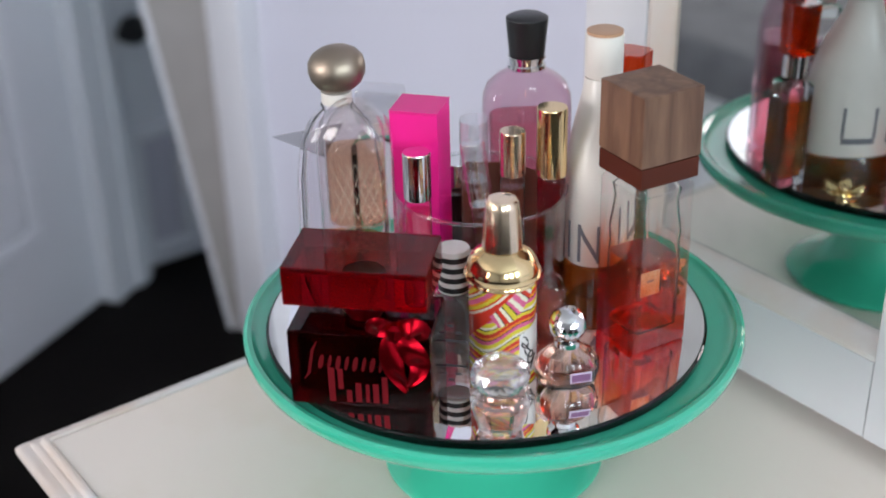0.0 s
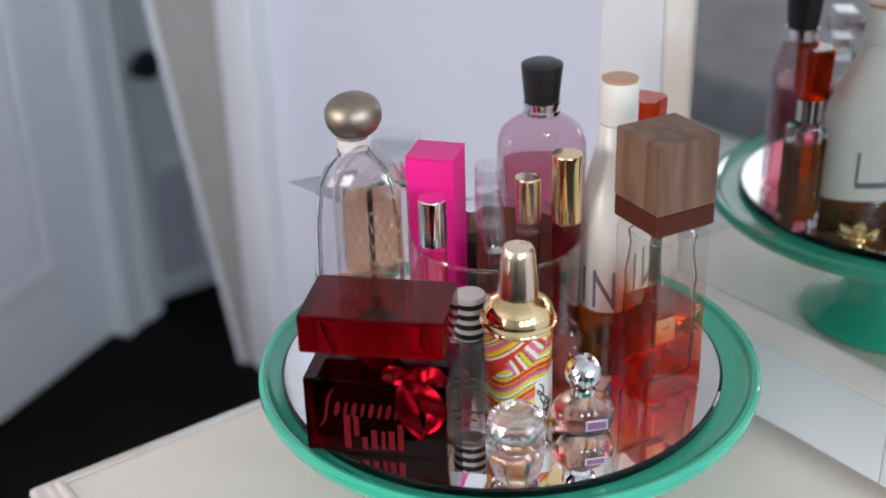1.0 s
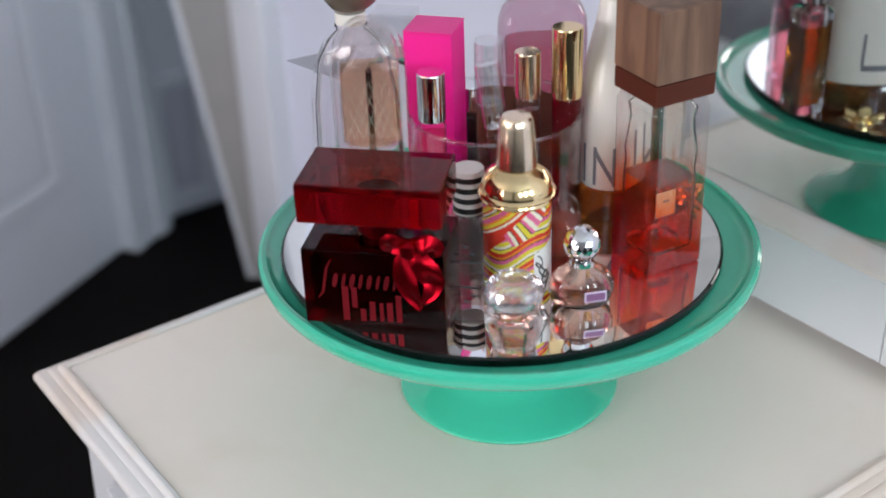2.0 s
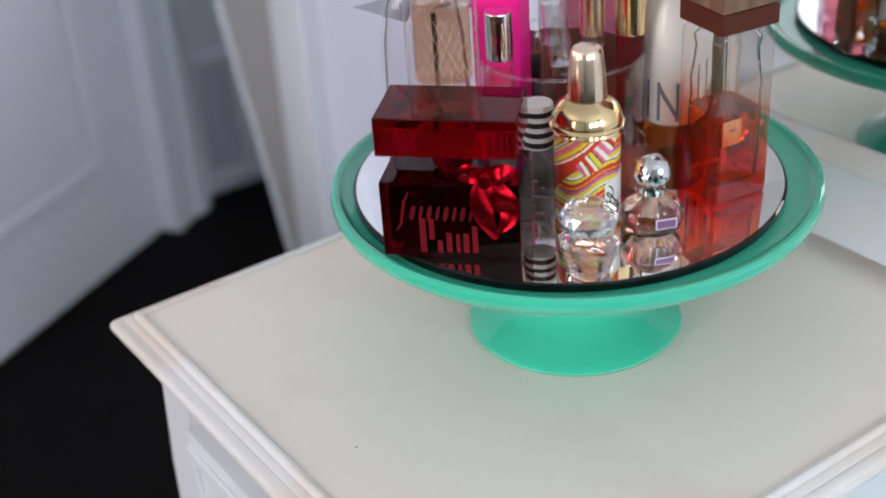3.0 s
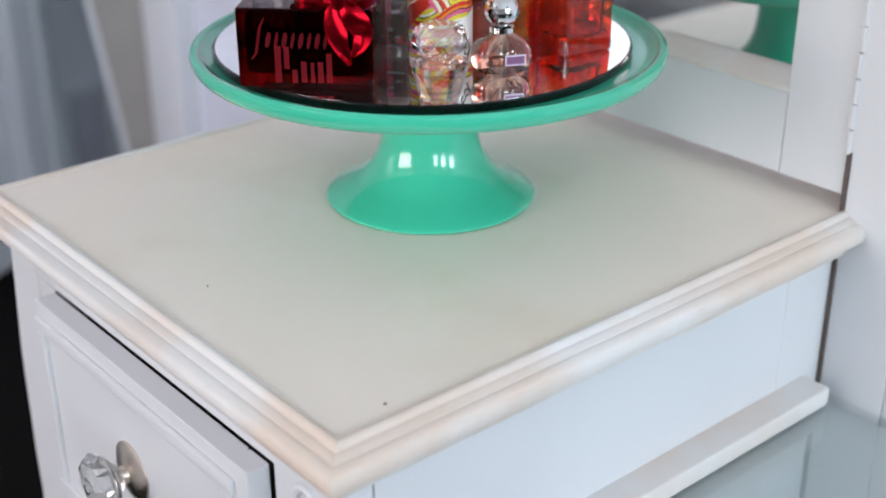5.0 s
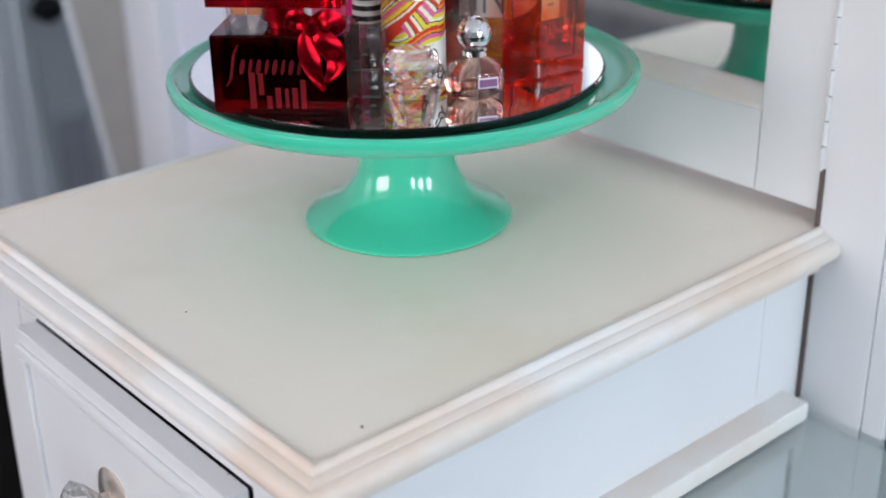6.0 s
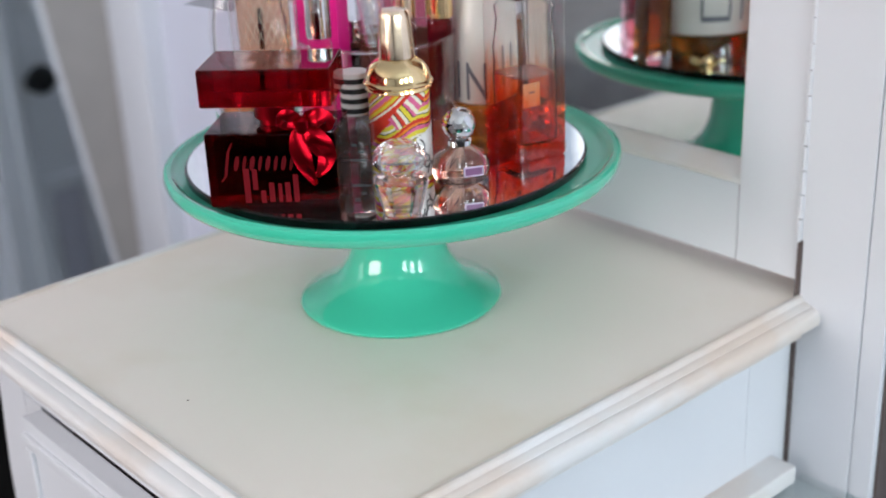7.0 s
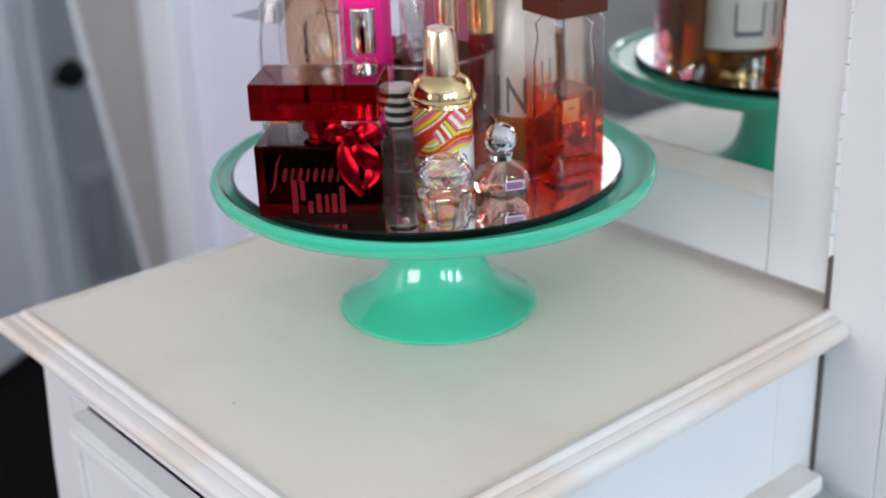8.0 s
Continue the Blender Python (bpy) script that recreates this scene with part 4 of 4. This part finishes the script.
def roller(x, y, r, h, cap_h, cap_mat, juice_mat, label, lean=(0, 0), z=0.0036, cap_r=1.05, fill=0.9):
    v = thing("roll_on_perfume", x, y, D + z, label=label, category="perfume vial", group="roll-ons in the tumbler")
    v.matrix_world = pose(x, y, D + z, lean[0], lean[1], 0)
    part("vial", turned([(r * 0.9, 0.0), (r, 0.001), (r, h - 0.003), (r * 0.8, h), (r * 0.3, h)], 32), M["bottle"], v)
    part("perfume", turned([(r * 0.8, 0.002), (r * 0.8, h * fill), (r * 0.3, h * fill + 0.0001)], 32), juice_mat, v)
    part("cap", turned([(r * cap_r * 0.97, h + 0.0002), (r * cap_r, h + 0.001), (r * cap_r, h + cap_h - 0.0008), (r * cap_r * 0.95, h + cap_h), (r * 0.2, h + cap_h + 0.0001)], 40), cap_mat, v)
    return v


roller(-0.0208, -0.0338, 0.0072, 0.067, 0.0268, M["silver"], M["blush"], "roll-on perfume with polished silver cap and pink perfume")
roller(-0.0050, 0.0190, 0.0068, 0.0712, 0.0255, M["gold_pale"], M["blush"], "roll-on perfume with polished gold cap")
roller(0.0088, 0.0350, 0.0080, 0.0712, 0.0392, M["gold"], M["wine"], "tall roll-on with gold cap and dark red perfume", fill=0.98)
roller(0.0020, 0.0020, 0.0064, 0.058, 0.036, M["clear_cap"], M["blush"], "clear vial with a clear cap leaning in the tumbler", (3, -9), 0.0045)
roller(-0.0365, 0.0165, 0.0078, 0.0600, 0.0370, M["clear_cap"], M["blush"], "tall clear vial with clear cap", (2, 3))
roller(-0.0500, 0.0120, 0.0062, 0.052, 0.014, M["silver"], M["slate"], "slate blue roll-on with silver cap", (0, 2))
sleeve_rows = []
for k in range(19):
    a = radians(60 + 115 * k / 18)
    sleeve_rows.append([(CUP[0] + r * math.cos(a), CUP[1] + r * math.sin(a), D + z) for r, z in ((0.0445, 0.0045), (0.0450, 0.0045), (0.0458, 0.0600), (0.0453, 0.0600))])
solo("card_sleeve", loft(sleeve_rows), M["brown_card"], label="dark brown curved card standing inside the tumbler", category="card")

# bottle with a black and white striped cap
b = thing("perfume_bottle", 0.0105, -0.0330, D, 40, label="clear faceted perfume bottle with black and white striped cap", category="perfume bottle")
b.location = (0.0165, -0.0385, D)
part("body", body([(0.0, 0.0120, 0.0100, 7), (0.0015, 0.0132, 0.0110, 7), (0.024, 0.0132, 0.0110, 7), (0.030, 0.0100, 0.009, 4), (0.0325, 0.006, 0.006, 2)], 48), M["cloudy"], b)
part("perfume", body([(0.004, 0.009, 0.007, 6), (0.005, 0.0100, 0.008, 6), (0.020, 0.0100, 0.008, 6), (0.0205, 0.0098, 0.0078, 6)], 40), M["blush"], b)
cp = part("cap", turned([(0.0078, 0.0327), (0.0084, 0.0332), (0.0084, 0.0570), (0.0080, 0.0577), (0.002, 0.0578)], 40), M["stripe_w"], b, "white cap with black bands")
for z in (0.0342, 0.0400, 0.0458, 0.0516):
    part("band", turned([(0.0078, z), (0.00865, z + 0.0001), (0.00865, z + 0.0030), (0.0078, z + 0.0031)], 40), M["black"], cp)
bars([(-0.004 + 0.004 * k, 0.012 + 0.004 * (k % 2), 0.003, 0.0012) for k in range(3)] + [(0, 0.007, 0.016, 0.0011)], -0.0113, M["ink"], b)

# gold spray bottle with a printed sleeve
b = thing("perfume_spray", 0.0515, -0.0345, D, 30, label="gold-topped spray bottle with a bright striped printed sleeve", category="perfume bottle")
sleeve = part("sleeve", turned([(0.0160, 0.0), (0.0172, 0.0010)] + [(0.0172, 0.0010 + 0.0535 * k / 88) for k in range(1, 89)] + [(0.0165, 0.0550), (0.004, 0.0550)], 176), M["ink_cream"], b, "printed sleeve in red, pink, yellow, cream and black")
PRINT = ("ink_cream", "ink_red", "ink_orange", "ink_yellow", "ink_pink", "ink_black")
for key in PRINT[1:]:
    sleeve.data.materials.append(M[key])
FAN = (("cream", 2.1), ("pink", 2.5), ("cream", 1.7), ("black", 0.5), ("red", 1.9), ("cream", 1.7), ("black", 0.5), ("yellow", 2.2), ("black", 0.5), ("pink", 1.6))
SLANT = (("cream", 1.2), ("red", 0.9), ("yellow", 1.8), ("orange", 1.2), ("pink", 2.4), ("yellow", 1.0), ("black", 0.5))
WAVES = (("yellow", 2.6), ("cream", 1.5), ("black", 0.6), ("yellow", 1.9), ("red", 2.2), ("orange", 1.5), ("black", 0.5), ("pink", 2.2))


def band(rows, v):
    v %= sum(w for _, w in rows)
    for colour, w in rows:
        if v < w:
            return colour
        v -= w
    return rows[-1][0]


def sleeve_colour(u, v):
    """The print at u mm round and v mm down from the sleeve's top: slanted bands, a fan of stripes, waves."""
    u = (u + 27.0) % 54.0 - 27.0
    across, along = (u + v) * 0.707, (u - v) * 0.707 + 0.003 * (u + v) ** 2
    if across < 2.2 + 0.006 * along * abs(along):
        return band(SLANT, 2.2 - across + 0.006 * along * abs(along))
    if across < 4.6 and along < 10:
        return "red"
    if across < 15 - 0.012 * along * along and along > -14:
        return band(FAN, along * (1.0 - 0.012 * across))
    if along <= -14 and across < 7:
        edge = abs((u + 13.5) * 0.25 + (v - 22) * 0.35)
        return "red" if edge < 1.6 else "cream" if edge < 2.1 else "black" if edge < 2.5 else "orange"
    return band(WAVES, v + 0.35 * u + 2.2 * math.sin(u * 0.21))


for f in sleeve.data.polygons:
    c = f.center
    turn_mm = ((math.degrees(math.atan2(c.y, c.x)) + 70 + 180) % 360 - 180) * 0.3
    f.material_index = PRINT.index("ink_" + sleeve_colour(turn_mm, (0.0545 - c.z) * 1000))
bm = bmesh.new()
arc = [radians(-40 + 56 * k / 8) for k in range(9)]
rr = [[(r * math.cos(a), r * math.sin(a), z) for r, z in ((0.0170, 0.004), (0.01738, 0.004), (0.01738, 0.0290 + 0.006 * (a - arc[0])), (0.0170, 0.0290 + 0.006 * (a - arc[0])))] for a in arc]
pn = part("printed_panel", loft(rr), M["stripe_w"], b, "white panel with a black squiggle")
tr = []
for k in range(40):
    a = radians(-33 + 26 * (k / 39) + 9 * math.sin(k * 0.62))
    z = 0.0250 - 0.0165 * (k / 39) + 0.0028 * math.cos(k * 0.75)
    tr.append((0.01745 * math.cos(a), 0.01745 * math.sin(a), z))
part("squiggle", tube(tr, 0.00045, 5), M["black"], pn)
part("shoulder", turned([(0.0160, 0.0551), (0.0178, 0.0553), (0.0184, 0.0560), (0.0182, 0.0572), (0.0178, 0.0578), (0.0190, 0.0584), (0.0196, 0.0594), (0.0190, 0.0604), (0.0181, 0.0610), (0.0180, 0.0630), (0.0172, 0.0660),
                          (0.0156, 0.0690), (0.0134, 0.0712), (0.0112, 0.0726), (0.0104, 0.0732), (0.004, 0.0732)], 56), M["gold"], b, "polished gold shoulder with a rolled flange")
flutes = []
for z, r in ((0.0733, 0.0099), (0.0739, 0.0102), (0.0800, 0.0099), (0.0880, 0.0093), (0.0960, 0.0085), (0.0990, 0.0080), (0.1006, 0.0070), (0.1012, 0.0050), (0.1013, 0.0010)):
    flutes.append([(x * (1 + 0.006 * math.cos(14 * math.atan2(y, x))), y * (1 + 0.006 * math.cos(14 * math.atan2(y, x))), zz) for x, y, zz in ring(r, r, 2, 84, z)])
part("cap", loft(flutes), M["gold_pale"], b, "tapered fluted gold cap")

for o in b.children:
    o.scale = (1, 1, 0.965)

# two small crystal bottles
b = thing("perfume_miniature", 0.0925, -0.0697, D, 10, label="small faceted pink-tinted crystal bottle with ball stopper", category="perfume bottle")
def cut_rings(rows, n):
    """Rings of facets, each turned half a facet against the one below."""
    out = []
    for k, (r, z) in enumerate(rows):
        h = math.pi / n * (k % 2)
        out.append([(x * math.cos(h) - y * math.sin(h), x * math.sin(h) + y * math.cos(h), zz) for x, y, zz in ring(r, r, 2, n, z)])
    bm4 = loft(out)
    bmesh.ops.triangulate(bm4, faces=[f for f in bm4.faces if len(f.verts) == 4])
    return bm4


part("body", loft([ring(r, r, 2, 8, z) for r, z in ((0.0100, 0.0), (0.0112, 0.0022), (0.0152, 0.0168), (0.0156, 0.0190), (0.0128, 0.0206), (0.0080, 0.0215))]), M["crystal_pink"], b, "faceted crystal", smooth=False)
part("perfume", turned([(0.0070, 0.005), (0.0095, 0.0075), (0.0098, 0.0130), (0.003, 0.0132)], 24), M["blush"], b, "pink perfume")
part("stopper", cut_rings(((0.0060, 0.0217), (0.0104, 0.0236), (0.0138, 0.0270), (0.0146, 0.0310), (0.0128, 0.0352), (0.0092, 0.0382), (0.0066, 0.0392)), 18), M["crystal_cut"], b, "faceted clear ball stopper", smooth=False)
b = thing("perfume_miniature", 0.0835, -0.0190, D, 65, label="small round clear perfume bottle with silver ball cap", category="perfume bottle")
part("body", body([(0.0, 0.0090, 0.0080, 2), (0.0010, 0.0105, 0.0095, 2), (0.0035, 0.0150, 0.0120, 2.1), (0.0090, 0.0168, 0.0130, 2.1), (0.0140, 0.0165, 0.0128, 2.1), (0.0185, 0.0135, 0.0110, 2), (0.0215, 0.0080, 0.0080, 2), (0.0232, 0.0058, 0.0058, 2), (0.0250, 0.0058, 0.0058, 2)], 48), M["crystal"], b, "clear flattened round glass")
part("perfume", body([(0.0035, 0.0100, 0.0080, 2), (0.0060, 0.0130, 0.0098, 2), (0.0100, 0.0140, 0.0104, 2), (0.0140, 0.0136, 0.0102, 2), (0.0142, 0.0130, 0.0100, 2)], 40), M["blush"], b, "pale peach perfume")
part("collar", turned([(0.0060, 0.0232), (0.0066, 0.0235), (0.0066, 0.0262), (0.002, 0.0264)], 32), M["silver"], b)
bm = bmesh.new()
bmesh.ops.create_icosphere(bm, subdivisions=3, radius=0.0095)
part("ball_cap", spun(bm, pose(0, 0, 0.0350)), M["silver"], b, "faceted silver ball cap", smooth=False)
lb = part("label", block(0.0112, 0.0006, 0.0056, 0.0002, (0.0035, -0.0131, 0.0082)), M["pale_ink"], b, "pale edged purple label")
part("label_field", block(0.0098, 0.0003, 0.0042, 0, (0.0035, -0.0135, 0.0089)), M["lilac_ink"], lb, smooth=False)

# square bottle with a wooden cap
b = thing("perfume_bottle", 0.0720, 0.0440, D, -8, label="square clear bottle of orange-red perfume with wooden cube cap", category="perfume bottle")
part("body", body([(0.0, 0.0165, 0.0165, 14), (0.0012, 0.0175, 0.0175, 14), (0.0910, 0.0175, 0.0175, 14), (0.0945, 0.0160, 0.0160, 10), (0.0955, 0.0090, 0.0090, 4)], 64), M["ombre"], b, "clear square glass fading from red at the base")
wavy = [(0.0075, 0.0120), (0.0100, 0.0146), (0.0470, 0.0148), (0.0560, 0.0142), (0.0640, 0.0147), (0.0730, 0.0136), (0.0820, 0.0128), (0.0880, 0.0138), (0.0920, 0.0110), (0.0940, 0.0070)]
part("chamber", shell([(z, h, h, 7) for z, h in wavy], 0.0008, 0.003, 56), M["chamber"], b, "wavy inner wall of the glass")
part("perfume", body([(0.0108, 0.0120, 0.0120, 6), (0.0118, 0.0136, 0.0136, 7), (0.0485, 0.0137, 0.0137, 7), (0.0488, 0.0133, 0.0133, 7)], 56), M["orange"], b, "orange-red perfume")
part("perfume_surface", body([(0.0489, 0.0136, 0.0136, 7), (0.0492, 0.0138, 0.0138, 7), (0.0495, 0.0138, 0.0138, 7)], 56), M["juice_top"], b, "red perfume surface")
part("dip_tube", tube([(0, 0, 0.0954), (0.001, 0, 0.06), (0.004, 0.002, 0.014)], 0.0012), M["crystal"], b)
part("collar", block(0.0360, 0.0360, 0.0112, 0.0010, (0, 0, 0.0957)), M["collar"], b, "dark brown collar")
part("cap", block(0.0365, 0.0365, 0.0370, 0.0011, (0, 0, 0.1071)), M["wood"], b, "stained wooden cube cap")
lb = part("label", block(0.0004, 0.0120, 0.0140, 0.0001, (0.0156, -0.0070, 0.0330)), M["cream_label"], b, "cream label")
part("print", block(0.0002, 0.0040, 0.0012, 0, (0.0159, -0.0070, 0.0410)), M["ink"], lb, smooth=False)

# white bottle
WA, WB2 = 0.0315, 0.0195
b = thing("perfume_bottle", 0.0090, 0.0715, D, -53.6, label="white oval perfume bottle with tan top and amber base", category="perfume bottle")
part("base", body([(0.0, WA * 0.96, WB2 * 0.94, 2.2), (0.001, WA, WB2, 2.2), (0.0195, WA, WB2, 2.2), (0.0200, WA * 0.9, WB2 * 0.9, 2.2)], 64), M["amber"], b, "amber glass base")
shape = [(0.0202, 0.97), (0.0210, 1.0), (0.0400, 1.0), (0.0600, 0.985), (0.0750, 0.94), (0.0870, 0.86), (0.0980, 0.75), (0.1080, 0.62), (0.1160, 0.53), (0.1230, 0.49)]
prow = [(z, 0.0104 + (WA - 0.0104) * (k - 0.49) / 0.51, 0.0102 + (WB2 - 0.0102) * (k - 0.49) / 0.51, 2.0 + 0.2 * k) for z, k in shape]
bd2 = part("body", body(prow, 64), M["milk"], b, "white lacquered glass")
part("cap", turned([(0.0098, 0.1232), (0.0104, 0.1235), (0.0104, 0.1465), (0.0100, 0.1470), (0.003, 0.1470)], 48), M["milk"], b, "white cap")
part("cap_top", turned([(0.0098, 0.1471), (0.0100, 0.1485), (0.0092, 0.1489), (0.003, 0.1489)], 48), M["tan"], b, "tan cap top")
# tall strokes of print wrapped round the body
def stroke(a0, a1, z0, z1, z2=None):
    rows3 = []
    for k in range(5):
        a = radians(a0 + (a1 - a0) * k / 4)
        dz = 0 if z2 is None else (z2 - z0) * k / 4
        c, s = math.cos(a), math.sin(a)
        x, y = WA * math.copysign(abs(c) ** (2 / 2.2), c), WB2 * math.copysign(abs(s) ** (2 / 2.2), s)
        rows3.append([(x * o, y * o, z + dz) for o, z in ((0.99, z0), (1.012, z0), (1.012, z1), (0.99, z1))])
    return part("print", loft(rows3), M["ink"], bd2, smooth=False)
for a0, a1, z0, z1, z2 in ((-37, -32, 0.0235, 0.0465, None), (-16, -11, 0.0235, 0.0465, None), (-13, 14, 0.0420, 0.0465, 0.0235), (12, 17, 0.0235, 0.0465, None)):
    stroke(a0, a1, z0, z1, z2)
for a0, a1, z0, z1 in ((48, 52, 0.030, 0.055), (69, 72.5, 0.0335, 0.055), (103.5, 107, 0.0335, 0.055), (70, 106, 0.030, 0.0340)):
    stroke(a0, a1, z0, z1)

# mauve bottle with a black stopper
b = thing("perfume_bottle", -0.0535, 0.0700, D, 54, label="round-shouldered mauve glass perfume bottle with black cap", category="perfume bottle")
part("body", body([(0.0, 0.0230, 0.0150, 3), (0.002, 0.0255, 0.0165, 3), (0.060, 0.0262, 0.0170, 3), (0.088, 0.0264, 0.0170, 3), (0.098, 0.0258, 0.0166, 2.8), (0.105, 0.0232, 0.0155, 2.6), (0.110, 0.0180, 0.0135, 2.4), (0.1135, 0.0120, 0.0115, 2.1), (0.1150, 0.0105, 0.0105, 2)], 64), M["mauve"], b, "mauve tinted glass")
part("perfume", body([(0.006, 0.0180, 0.011, 3), (0.008, 0.0210, 0.0128, 3), (0.0840, 0.0222, 0.0134, 3), (0.0845, 0.0218, 0.0130, 3)], 48), M["mauve_juice"], b, "mauve pink perfume")
part("collar", turned([(0.0105, 0.1152), (0.0112, 0.1156), (0.0112, 0.1178), (0.0100, 0.1182), (0.0100, 0.1215), (0.0112, 0.1219), (0.0112, 0.1232), (0.004, 0.1234)], 40), M["silver"], b, "silver collar")
part("cap", turned([(0.0100, 0.1235), (0.0103, 0.1240), (0.0122, 0.1450), (0.0120, 0.1462), (0.0090, 0.1478), (0.002, 0.1482)], 40), M["black"], b, "black tapered cap")

for o in b.children:
    o.scale = (1, 1, 0.965)

# amber bottle with an orange cap, next to the looking glass
b = thing("perfume_bottle", -0.0095, 0.1110, D, 20, label="slim square amber perfume bottle with orange cap", category="perfume bottle")
part("body", body([(0.0, 0.0100, 0.0100, 8), (0.0012, 0.0108, 0.0108, 8), (0.0720, 0.0108, 0.0108, 8), (0.0760, 0.0085, 0.0085, 4), (0.0775, 0.0060, 0.0060, 2)], 48), M["bottle"], b)
part("perfume", body([(0.006, 0.0070, 0.0070, 6), (0.007, 0.0085, 0.0085, 8), (0.0620, 0.0085, 0.0085, 8), (0.0622, 0.0080, 0.0080, 8)], 40), M["amber"], b, "amber perfume")
part("collar", turned([(0.0075, 0.0777), (0.0080, 0.0780), (0.0080, 0.0930), (0.003, 0.0932)], 32), M["silver"], b, "silver collar")
part("cap", body([(0.0934, 0.0085, 0.0085, 5), (0.0940, 0.0095, 0.0095, 5), (0.1280, 0.0102, 0.0102, 5), (0.1292, 0.0095, 0.0095, 5)], 40), M["orange_cap"], b, "clear orange cap")

for o in b.children:
    o.scale = (1, 1, 0.955)

# gilt flower by the white bottle, and a blush vial behind the gold spray
b = thing("flower_ornament", 0.0330, 0.1010, D, 0, label="gilt metal flower ornament lying on the mirror tray", category="ornament")
for k in range(6):
    pm = pose(0, 0, 0.004, 0, 0, 60 * k) @ pose(0.008, 0, 0, 0, -25, 0)
    part("petal", spun(body([(-0.001, 0.004, 0.002, 2), (0.0, 0.0072, 0.0045, 2), (0.0012, 0.0070, 0.0043, 2), (0.0018, 0.003, 0.002, 2)], 16), pm), M["gold_satin"], b)
part("centre", turned([(0.0045, 0.0), (0.0050, 0.004), (0.0040, 0.0075), (0.001, 0.0085)], 20), M["gold"], b)
b = thing("perfume_vial", 0.0420, 0.0060, D, 40, label="small glass vial of coral red perfume", category="perfume vial")
part("body", body([(0.0, 0.0075, 0.0075, 3), (0.001, 0.0085, 0.0085, 3), (0.028, 0.0085, 0.0085, 3), (0.034, 0.006, 0.006, 2), (0.0365, 0.0035, 0.0035, 2)], 32), M["clear"], b)
part("perfume", body([(0.003, 0.006, 0.006, 3), (0.004, 0.0068, 0.0068, 3), (0.024, 0.0068, 0.0068, 3), (0.0242, 0.006, 0.006, 3)], 32), M["coral"], b)
